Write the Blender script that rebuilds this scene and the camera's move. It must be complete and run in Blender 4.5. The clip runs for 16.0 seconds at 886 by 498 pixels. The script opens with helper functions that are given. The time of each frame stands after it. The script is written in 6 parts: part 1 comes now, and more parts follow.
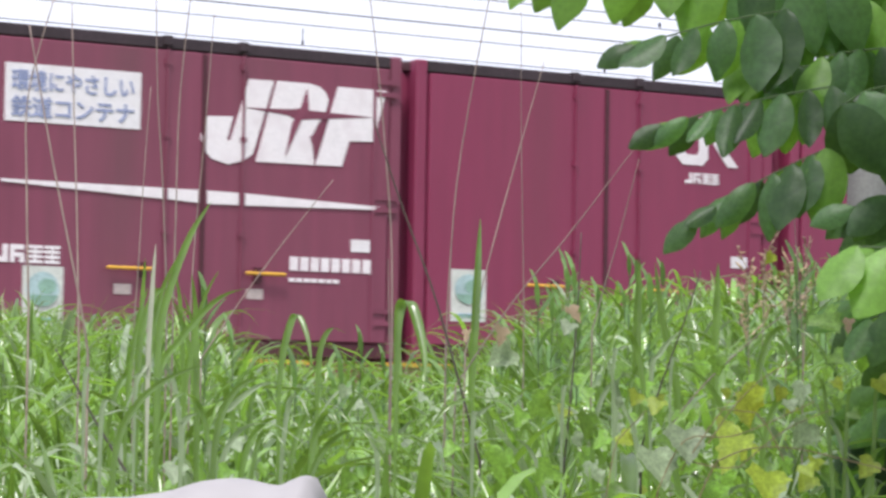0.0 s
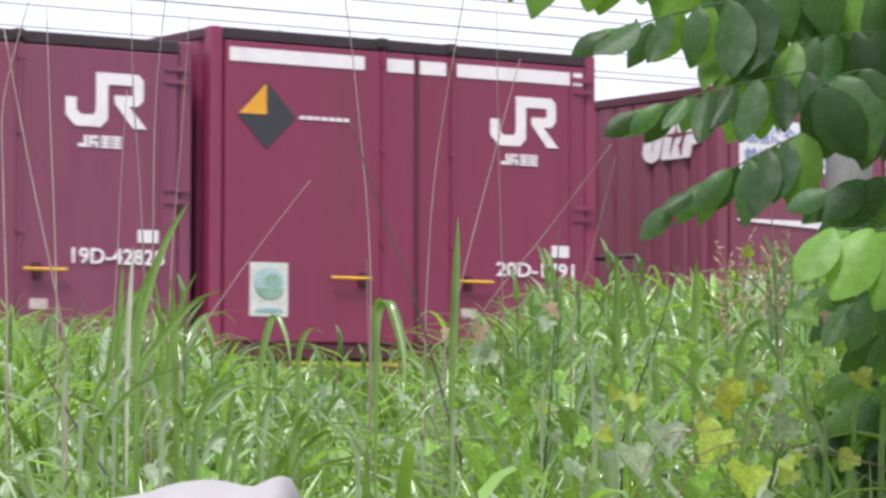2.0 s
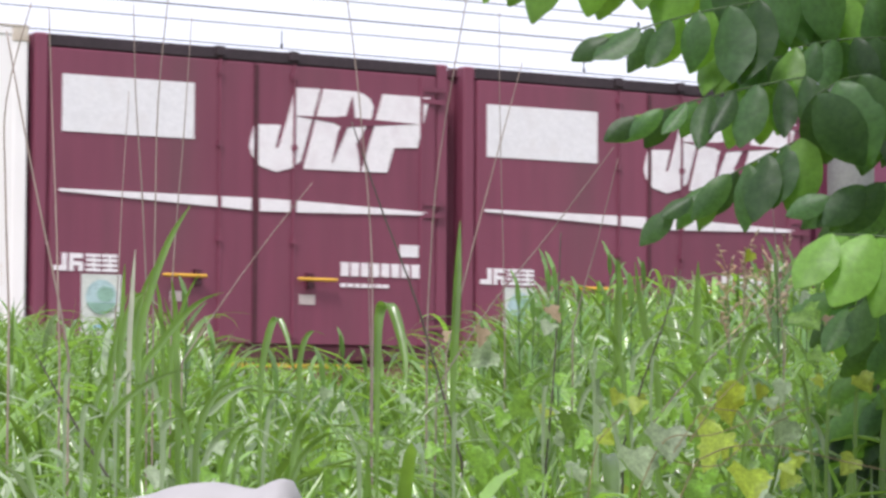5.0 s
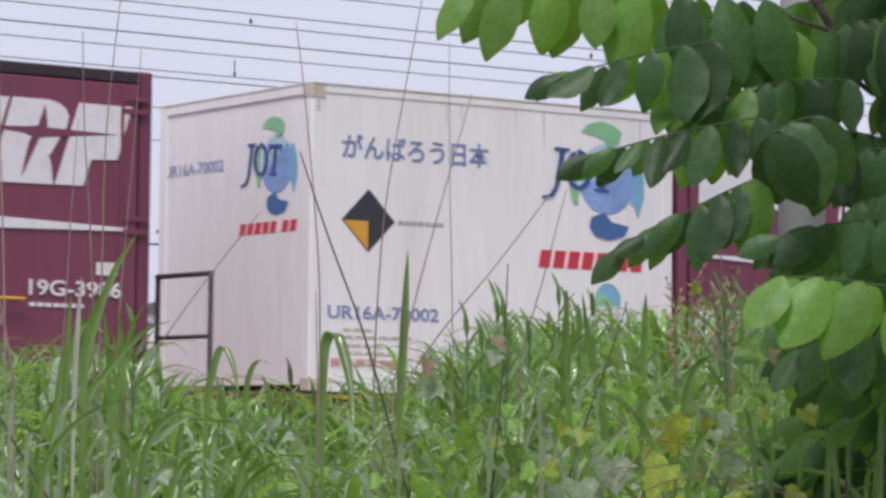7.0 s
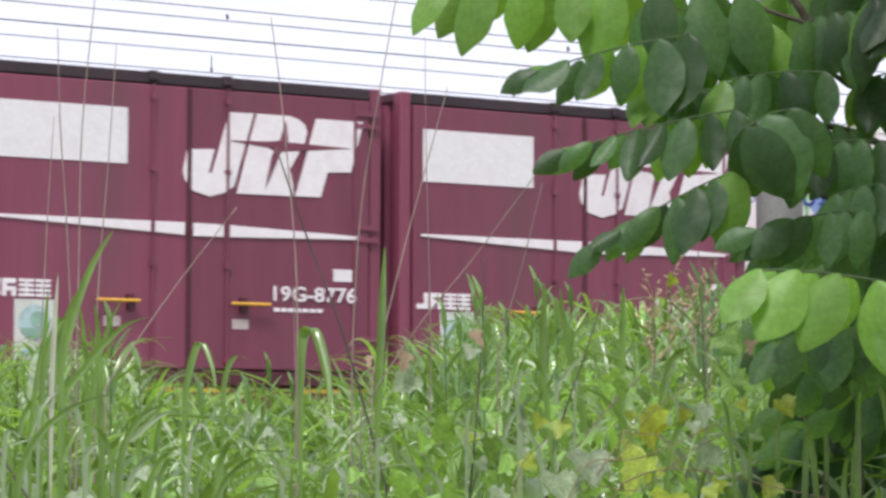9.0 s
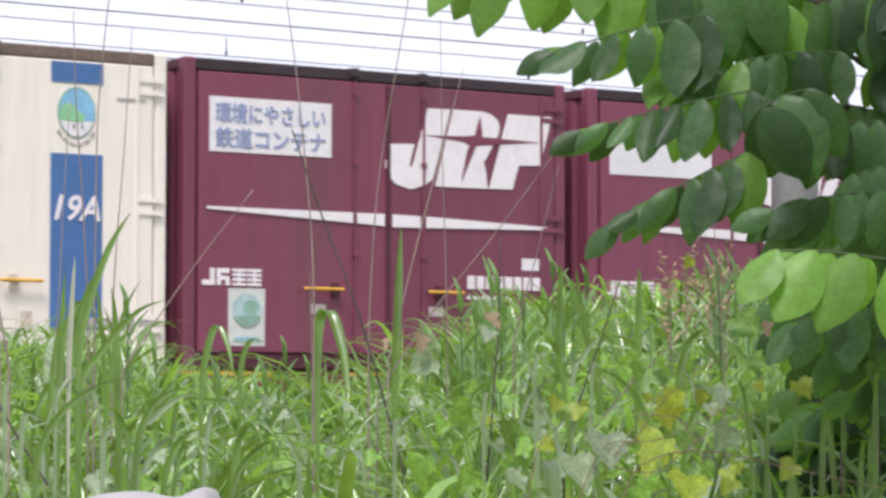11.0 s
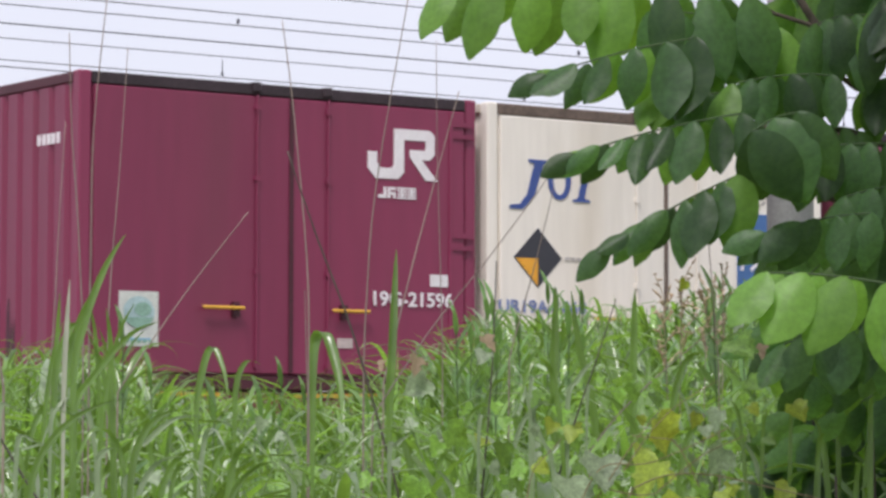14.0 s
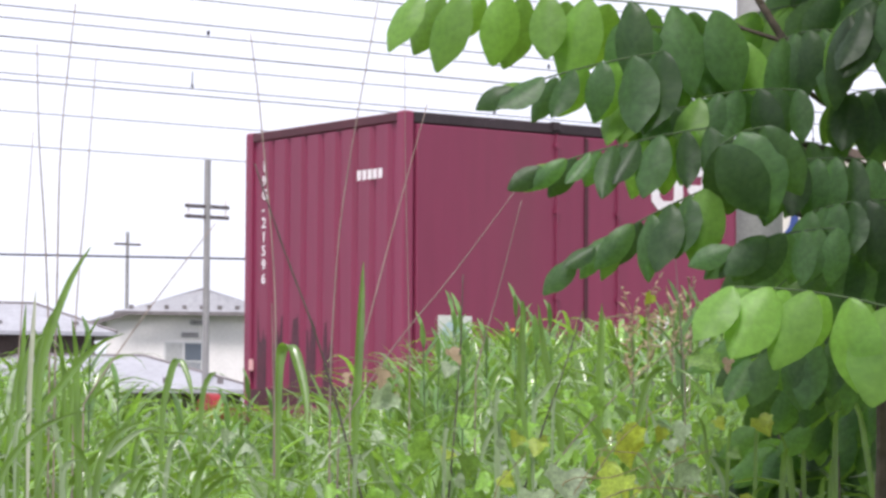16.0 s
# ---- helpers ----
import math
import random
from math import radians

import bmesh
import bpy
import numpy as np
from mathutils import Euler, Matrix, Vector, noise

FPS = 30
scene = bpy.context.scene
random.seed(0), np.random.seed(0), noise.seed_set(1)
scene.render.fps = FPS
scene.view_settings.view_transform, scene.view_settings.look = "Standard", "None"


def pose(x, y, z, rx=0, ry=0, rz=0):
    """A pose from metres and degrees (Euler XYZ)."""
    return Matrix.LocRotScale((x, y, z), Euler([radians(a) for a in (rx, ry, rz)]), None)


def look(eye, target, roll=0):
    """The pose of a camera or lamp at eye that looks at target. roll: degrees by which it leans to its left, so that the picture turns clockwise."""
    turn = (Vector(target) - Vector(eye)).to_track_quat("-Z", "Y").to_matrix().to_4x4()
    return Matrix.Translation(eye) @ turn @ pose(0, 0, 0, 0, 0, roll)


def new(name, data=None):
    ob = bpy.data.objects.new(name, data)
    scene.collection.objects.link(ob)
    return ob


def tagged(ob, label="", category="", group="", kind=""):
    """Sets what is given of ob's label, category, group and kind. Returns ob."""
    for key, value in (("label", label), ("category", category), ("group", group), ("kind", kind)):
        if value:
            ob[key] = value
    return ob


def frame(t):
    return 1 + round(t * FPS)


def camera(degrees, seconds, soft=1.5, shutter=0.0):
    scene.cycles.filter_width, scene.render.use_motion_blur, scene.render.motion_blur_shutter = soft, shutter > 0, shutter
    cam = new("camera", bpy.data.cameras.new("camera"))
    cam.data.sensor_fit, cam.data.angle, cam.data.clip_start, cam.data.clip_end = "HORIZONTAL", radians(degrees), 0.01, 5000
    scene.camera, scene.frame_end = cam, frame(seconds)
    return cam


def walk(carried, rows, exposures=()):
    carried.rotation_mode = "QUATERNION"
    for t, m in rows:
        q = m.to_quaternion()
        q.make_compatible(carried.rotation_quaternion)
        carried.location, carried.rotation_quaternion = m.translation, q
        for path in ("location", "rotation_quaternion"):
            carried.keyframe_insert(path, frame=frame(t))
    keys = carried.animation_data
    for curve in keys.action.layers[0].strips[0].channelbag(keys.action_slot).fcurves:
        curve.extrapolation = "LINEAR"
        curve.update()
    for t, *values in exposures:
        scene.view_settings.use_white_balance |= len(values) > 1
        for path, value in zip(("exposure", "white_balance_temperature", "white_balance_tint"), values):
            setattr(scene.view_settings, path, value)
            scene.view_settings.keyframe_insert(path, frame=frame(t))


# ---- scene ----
EYE_Z = 0.62


def view(yaw, pitch, roll):
    """The hand-held camera's pose: it turns about a wrist, so it slides a little as it turns."""
    dx, dz = 0.005 * (yaw - 33.87), 0.001 * (pitch - 3.05)
    a, b = radians(yaw), radians(pitch)
    eye = Vector((math.cos(a) * dx, -math.sin(a) * dx, EYE_Z + dz))
    way = Vector((math.sin(a) * math.cos(b), math.cos(a) * math.cos(b), math.sin(b)))
    return look(eye, eye + way, roll)


cam = camera(16.5, 16.0, 3.0, 0.25)
walk(cam, [
    (0.0, view(33.56, 2.97, 0.9)), (0.5, view(33.77, 3.00, 0.5)), (1.0, view(33.86, 3.08, 0.55)),
    (1.5, view(33.91, 3.03, 0.25)), (2.0, view(33.94, 2.95, 0.12)), (2.5, view(33.90, 2.80, 0.27)),
    (3.0, view(34.07, 2.69, 0.34)), (5.5, view(33.87, 3.05, 0.3)), (6.0, view(34.06, 3.10, 0.52)),
    (6.5, view(34.40, 3.43, 0.58)), (7.0, view(34.81, 3.57, 0.65)), (7.5, view(35.28, 3.68, 0.7)),
    (8.0, view(35.56, 3.72, 0.33)), (8.5, view(35.57, 3.60, 0.0)), (9.0, view(35.21, 3.46, 0.15)),
    (11.5, view(34.87, 3.12, 0.0)), (12.0, view(34.79, 3.15, -0.05)), (12.5, view(34.72, 3.15, -0.05)),
    (13.0, view(34.77, 3.25, 0.2)), (13.5, view(34.88, 3.43, 0.33)), (14.0, view(35.01, 3.54, 0.13)),
    (14.5, view(35.08, 3.60, 0.07)), (15.0, view(35.24, 3.71, 0.25)), (15.5, view(35.39, 3.78, 0.22)),
    (16.0, view(35.58, 3.78, 0.35))],
    exposures=[(0.0, 0.52, 6450, 13), (3.0, 0.58, 6450, 13), (5.5, 0.43, 6450, 14), (6.0, 0.27, 6500, 17), (7.0, -0.12, 6300, 17), (8.0, -0.08, 6350, 17), (8.5, 0.22, 6450, 16), (9.0, 0.42, 6500, 14),
               (11.5, 0.44, 6500, 14), (12.0, 0.4, 6500, 14), (12.5, 0.2, 6500, 14), (13.5, 0.1, 6500, 14), (14.0, 0.14, 6500, 14), (14.5, 0.36, 6500, 14), (15.0, 0.5, 6500, 14), (16.0, 0.54, 6500, 14)])

# ---- light: a bright overcast sky ----
SUN_EL, SUN_AZ = 60, 228
world = bpy.data.worlds.new("overcast_sky")
scene.world = world
world.use_nodes = True
wn, wl = world.node_tree.nodes, world.node_tree.links
sky = wn.new("ShaderNodeTexSky")
sky.sky_type, sky.sun_disc = "NISHITA", False
sky.sun_elevation, sky.sun_rotation = radians(SUN_EL), radians(SUN_AZ)
sky.air_density, sky.dust_density = 1.2, 4.0
cloud = wn.new("ShaderNodeTexNoise")
cloud.inputs["Scale"].default_value, cloud.inputs["Detail"].default_value = 2.2, 5
ramp = wn.new("ShaderNodeValToRGB")
ramp.color_ramp.elements[0].color = (8.4, 8.9, 10.8, 1)
ramp.color_ramp.elements[1].color = (11.2, 11.5, 12.3, 1)
mix = wn.new("ShaderNodeMix")
mix.data_type = "RGBA"
mix.inputs[0].default_value = 0.88
wl.new(cloud.outputs["Fac"], ramp.inputs["Fac"])
wl.new(sky.outputs["Color"], mix.inputs[6])
wl.new(ramp.outputs["Color"], mix.inputs[7])
wl.new(mix.outputs[2], wn["Background"].inputs["Color"])
wn["Background"].inputs["Strength"].default_value = 0.083
sun = new("sun", bpy.data.lights.new("sun", "SUN"))
sun.data.energy, sun.data.angle, sun.data.color = 2.75, radians(16), (1.0, 0.97, 0.94)
sun.matrix_world = pose(0, 0, 60, 90 - SUN_EL, 0, 180 - SUN_AZ)


# ---- materials ----
def mat(name, col, rough=0.6, metal=0.0, var=0.15, scale=6.0, fine=60.0, bump=0.0, trans=None, dirt=None, island=0.0, obvar=0.0, spec=0.5, streak=False):
    """A node material: two scales of noise vary the colour; dirt: (colour, amount); trans: light through a leaf."""
    m = bpy.data.materials.new(name)
    m.use_nodes = True
    n, l = m.node_tree.nodes, m.node_tree.links
    p = n["Principled BSDF"]
    p.inputs["Roughness"].default_value, p.inputs["Metallic"].default_value = rough, metal
    p.inputs["Specular IOR Level"].default_value = spec
    tc = n.new("ShaderNodeTexCoord")
    src = tc.outputs["Object"]
    if streak:
        mp = n.new("ShaderNodeMapping")
        mp.inputs["Scale"].default_value = (1, 1, 0.12)
        l.new(src, mp.inputs["Vector"])
        src = mp.outputs["Vector"]
    value = None
    for sc, det in ((scale, 4), (fine, 3)):
        t = n.new("ShaderNodeTexNoise")
        t.inputs["Scale"].default_value, t.inputs["Detail"].default_value = sc, det
        l.new(src, t.inputs["Vector"])
        a = n.new("ShaderNodeMapRange")
        a.inputs["From Min"].default_value, a.inputs["From Max"].default_value = 0.3, 0.7
        a.inputs["To Min"].default_value, a.inputs["To Max"].default_value = 1 - var, 1 + var
        l.new(t.outputs["Fac"], a.inputs["Value"])
        if value is None:
            value, first = a.outputs[0], t
        else:
            x = n.new("ShaderNodeMath")
            x.operation = "MULTIPLY"
            l.new(value, x.inputs[0]), l.new(a.outputs[0], x.inputs[1])
            value, last = x.outputs[0], t
    for amount, node, out in ((island, "ShaderNodeNewGeometry", "Random Per Island"), (obvar, "ShaderNodeObjectInfo", "Random")):
        if amount:
            g = n.new(node)
            a = n.new("ShaderNodeMapRange")
            a.inputs["To Min"].default_value, a.inputs["To Max"].default_value = 1 - amount, 1 + amount
            l.new(g.outputs[out], a.inputs["Value"])
            x = n.new("ShaderNodeMath")
            x.operation = "MULTIPLY"
            l.new(value, x.inputs[0]), l.new(a.outputs[0], x.inputs[1])
            value = x.outputs[0]
    hsv = n.new("ShaderNodeHueSaturation")
    hsv.inputs["Color"].default_value = (*col, 1)
    l.new(value, hsv.inputs["Value"])
    colour = hsv.outputs["Color"]
    if dirt:
        dm = n.new("ShaderNodeMix")
        dm.data_type = "RGBA"
        dm.inputs[7].default_value = (*dirt[0], 1)
        r = n.new("ShaderNodeMapRange")
        r.inputs["From Min"].default_value, r.inputs["From Max"].default_value = 0.5, 0.75
        r.inputs["To Max"].default_value = dirt[1]
        l.new(first.outputs["Fac"], r.inputs["Value"])
        l.new(r.outputs[0], dm.inputs[0])
        l.new(colour, dm.inputs[6])
        colour = dm.outputs[2]
    l.new(colour, p.inputs["Base Color"])
    if bump:
        b = n.new("ShaderNodeBump")
        b.inputs["Strength"].default_value, b.inputs["Distance"].default_value = bump, 0.01
        l.new(last.outputs["Fac"], b.inputs["Height"])
        l.new(b.outputs["Normal"], p.inputs["Normal"])
    if trans:
        tr = n.new("ShaderNodeBsdfTranslucent")
        h2 = n.new("ShaderNodeHueSaturation")
        h2.inputs["Color"].default_value = (*trans, 1)
        l.new(value, h2.inputs["Value"])
        l.new(h2.outputs["Color"], tr.inputs["Color"])
        ms = n.new("ShaderNodeMixShader")
        ms.inputs[0].default_value = 0.42
        l.new(p.outputs[0], ms.inputs[1]), l.new(tr.outputs[0], ms.inputs[2])
        l.new(ms.outputs[0], n["Material Output"].inputs["Surface"])
    return m


MAROON = mat("maroon_paint", (0.215, 0.028, 0.074), 0.42, var=0.05, scale=1.3, fine=9, bump=0.05, dirt=((0.13, 0.035, 0.05), 0.4), obvar=0.12, streak=True)
MAROON_FADED = mat("faded_maroon_paint", (0.185, 0.043, 0.078), 0.5, var=0.08, scale=1.3, fine=9, bump=0.05, dirt=((0.115, 0.05, 0.06), 0.6), obvar=0.12, streak=True)
MAROON_PLUM = mat("plum_faded_maroon_paint", (0.205, 0.048, 0.098), 0.5, var=0.08, scale=1.3, fine=9, bump=0.05, dirt=((0.15, 0.055, 0.08), 0.6), obvar=0.06, streak=True)
MAROON_DARK = mat("dark_maroon_paint", (0.07, 0.012, 0.022), 0.5, var=0.12, scale=2, fine=20, obvar=0.15)
ROOF_EDGE = mat("dark_roof_rail", (0.035, 0.022, 0.028), 0.7, var=0.25, scale=3, fine=30)
CREAM = mat("cream_paint", (0.80, 0.745, 0.67), 0.45, var=0.04, scale=1.5, fine=14, dirt=((0.5, 0.42, 0.31), 0.45), streak=True)
CREAM_FRAME = mat("weathered_cream_frame", (0.58, 0.51, 0.43), 0.6, var=0.15, scale=4, fine=25, dirt=((0.25, 0.16, 0.10), 0.7))
GREYPRINT = mat("weathered_grey_print", (0.40, 0.37, 0.35), 0.6, var=0.2, scale=9, fine=60)
RUSTY_FRAME = mat("rusty_frame", (0.14, 0.10, 0.08), 0.7, var=0.25, scale=4, fine=25)
WHITE = mat("white_container_paint", (0.86, 0.825, 0.815), 0.5, var=0.035, scale=1.6, fine=16, dirt=((0.60, 0.53, 0.48), 0.34), streak=True)
DULLPLATE = mat("grimy_data_plate", (0.50, 0.42, 0.40), 0.6, var=0.15, scale=8, fine=50)
BADGE = mat("dull_green_sticker", (0.56, 0.585, 0.54), 0.55, var=0.12, scale=7, fine=50)
BADGEBLUE = mat("faded_blue_sticker_print", (0.36, 0.49, 0.50), 0.6, var=0.15, scale=8, fine=60)
BADGEGREEN = mat("faded_green_sticker_print", (0.22, 0.37, 0.29), 0.6, var=0.18, scale=8, fine=60)
DEEPBLUE = mat("globe_blue_print", (0.24, 0.36, 0.66), 0.5, var=0.14, scale=4, fine=30)
ROSE = mat("faded_red_print", (0.62, 0.36, 0.35), 0.6, var=0.15, scale=6, fine=50)
STREAK = mat("pale_rust_stain", (0.60, 0.49, 0.41), 0.7, var=0.15, scale=8, fine=50)
MARK = mat("white_lettering", (0.78, 0.74, 0.76), 0.5, var=0.06, scale=5, fine=40, dirt=((0.5, 0.42, 0.45), 0.5))
PLATE = mat("faded_white_board", (0.74, 0.72, 0.74), 0.5, var=0.05, scale=4, fine=30, dirt=((0.6, 0.56, 0.56), 0.6))
YELLOW = mat("yellow_paint", (0.62, 0.34, 0.04), 0.5, var=0.12, scale=8, fine=50)
ORANGE = mat("amber_placard", (0.72, 0.34, 0.03), 0.5, var=0.08, scale=6, fine=50)
BLACK = mat("black_placard", (0.035, 0.035, 0.045), 0.5, var=0.1, scale=6, fine=50)
FADED = mat("sun_faded_blue_lettering", (0.25, 0.29, 0.46), 0.5, var=0.1, scale=5, fine=40)
WORN = mat("worn_navy_lettering", (0.19, 0.23, 0.42), 0.5, var=0.15, scale=6, fine=50)
NAVY = mat("navy_blue_lettering", (0.04, 0.075, 0.26), 0.5, var=0.06, scale=5, fine=40)
BLUE = mat("blue_panel", (0.055, 0.14, 0.34), 0.45, var=0.06, scale=3, fine=30)
SKYBLUE = mat("pale_blue_print", (0.20, 0.43, 0.62), 0.5, var=0.12, scale=4, fine=30)
PALEBLUE = mat("misty_blue_print", (0.45, 0.62, 0.75), 0.5, var=0.1, scale=4, fine=30)
GREENPRINT = mat("green_print", (0.24, 0.52, 0.28), 0.5, var=0.12, scale=4, fine=30)
RED = mat("red_lettering", (0.62, 0.03, 0.06), 0.5, var=0.06, scale=5, fine=40)
STEEL = mat("dark_wagon_steel", (0.05, 0.045, 0.045), 0.6, metal=0.3, var=0.25, scale=5, fine=40)
WAGON = mat("wagon_maroon_paint", (0.16, 0.02, 0.045), 0.55, var=0.15, scale=4, fine=30)
WAGONRED = mat("wagon_red_paint", (0.28, 0.025, 0.03), 0.55, var=0.15, scale=4, fine=30)
GREYSTEEL = mat("grey_steel", (0.12, 0.10, 0.11), 0.5, metal=0.4, var=0.15, scale=8, fine=60)
CONCRETE = mat("concrete", (0.36, 0.35, 0.35), 0.85, var=0.1, scale=3, fine=40, bump=0.3)
SOOT = mat("scuffed_maroon", (0.08, 0.02, 0.036), 0.6, var=0.25, scale=5, fine=30, dirt=((0.035, 0.022, 0.03), 0.9))


# ---- mesh tools ----
def box(bm, x0, x1, y0, y1, z0, z1, bevel=0.0):
    m = Matrix.LocRotScale(((x0 + x1) / 2, (y0 + y1) / 2, (z0 + z1) / 2), None, (abs(x1 - x0), abs(y1 - y0), abs(z1 - z0)))
    r = bmesh.ops.create_cube(bm, size=1, matrix=m)
    if bevel:
        es = list({e for v in r["verts"] for e in v.link_edges})
        bmesh.ops.bevel(bm, geom=es, offset=bevel, segments=1, affect="EDGES")


def tube(bm, a, b, r0, r1=None, n=8):
    a, b = Vector(a), Vector(b)
    d = b - a
    m = Matrix.Translation((a + b) / 2) @ d.to_track_quat("Z", "Y").to_matrix().to_4x4()
    bmesh.ops.create_cone(bm, cap_ends=True, segments=n, radius1=r0, radius2=r0 if r1 is None else r1, depth=d.length, matrix=m)


def sweep(bm, pts, radii, n=6):
    """One connected round rod through the points."""
    pts = [Vector(p) for p in pts]
    rings = []
    for i, p in enumerate(pts):
        way = (pts[min(i + 1, len(pts) - 1)] - pts[max(i - 1, 0)]).normalized()
        s = way.cross(Vector((0.3, 0.9, 0.2))).normalized()
        t = way.cross(s)
        rings.append([bm.verts.new(p + (s * math.cos(k * math.tau / n) + t * math.sin(k * math.tau / n)) * radii[i]) for k in range(n)])
    for u, v in zip(rings, rings[1:]):
        for k in range(n):
            bm.faces.new((u[k], u[(k + 1) % n], v[(k + 1) % n], v[k]))
    bm.faces.new(rings[0]), bm.faces.new(rings[-1])


def slab(bm, pts, y0, y1):
    """A flat outline in x and z, made into a plate from y0 to y1 (y0 faces the camera's side)."""
    front = [bm.verts.new((x, y0, z)) for x, z in pts]
    back = [bm.verts.new((x, y1, z)) for x, z in pts]
    bm.faces.new(front), bm.faces.new(back[::-1])
    for i in range(len(pts)):
        j = (i + 1) % len(pts)
        bm.faces.new((front[j], front[i], back[i], back[j]))


def arc(cx, cz, rx, rz, a0, a1, n=16):
    return [(cx + rx * math.cos(radians(a0 + (a1 - a0) * i / n)), cz + rz * math.sin(radians(a0 + (a1 - a0) * i / n))) for i in range(n + 1)]


def finish(bm, name, material, smooth=False):
    bmesh.ops.recalc_face_normals(bm, faces=bm.faces)
    me = bpy.data.meshes.new(name)
    bm.to_mesh(me)
    bm.free()
    me.materials.append(material)
    if smooth:
        me.polygons.foreach_set("use_smooth", [True] * len(me.polygons))
    return me


def part(name, bm, material, parent, label="", smooth=False):
    ob = new(name, finish(bm, name, material, smooth))
    ob.parent = parent
    return tagged(ob, label)


def boxpart(name, dims, material, parent, label="", bevel=0.0):
    bm = bmesh.new()
    box(bm, *dims, bevel)
    return part(name, bm, material, parent, label)


def slabpart(name, outlines, material, parent, label="", y=-0.022, depth=0.008):
    bm = bmesh.new()
    for pts in outlines:
        slab(bm, pts, y, y + depth)
    return part(name, bm, material, parent, label)


def rect(x0, x1, z0, z1):
    return [(x0, z0), (x1, z0), (x1, z1), (x0, z1)]


def text(name, words, size, x, z, material, parent, label="", y=-0.024, width=0.0, shear=0.0, spin=0):
    """Words as a thin mesh on a side (spin 0) or an end (spin -90); width: stretch to this width."""
    cu = bpy.data.curves.new(name, "FONT")
    cu.body, cu.size, cu.extrude, cu.shear, cu.offset = words, size, 0.003, shear, size * 0.018
    cu.resolution_u = 3
    tmp = bpy.data.objects.new(name, cu)
    scene.collection.objects.link(tmp)
    bpy.context.view_layer.update()
    me = bpy.data.meshes.new_from_object(tmp.evaluated_get(bpy.context.evaluated_depsgraph_get()))
    bpy.data.objects.remove(tmp)
    bpy.data.curves.remove(cu)
    if width and len(me.vertices):
        xs = [v.co.x for v in me.vertices]
        k = width / max(1e-6, max(xs) - min(xs))
        me.transform(Matrix.Diagonal((k, 1, 1, 1)) @ Matrix.Translation((-min(xs), 0, 0)))
    turn = pose(x, y, z, 90, 0, 0) if not spin else pose(y, x, z, 90, 0, -90)
    me.transform(turn)
    me.materials.clear()
    me.materials.append(material)
    ob = new(name, me)
    ob.parent = parent
    return tagged(ob, label)
# ---- the freight train ----
L, W, H = 3.78, 2.5, 2.47
TRACK_Y, DECK = 20.9, 1.0
MOVING = []


def thing(name, x, label, category, group=""):
    ob = new(name)
    MOVING.append((ob, x))
    return tagged(ob, label, category, group)


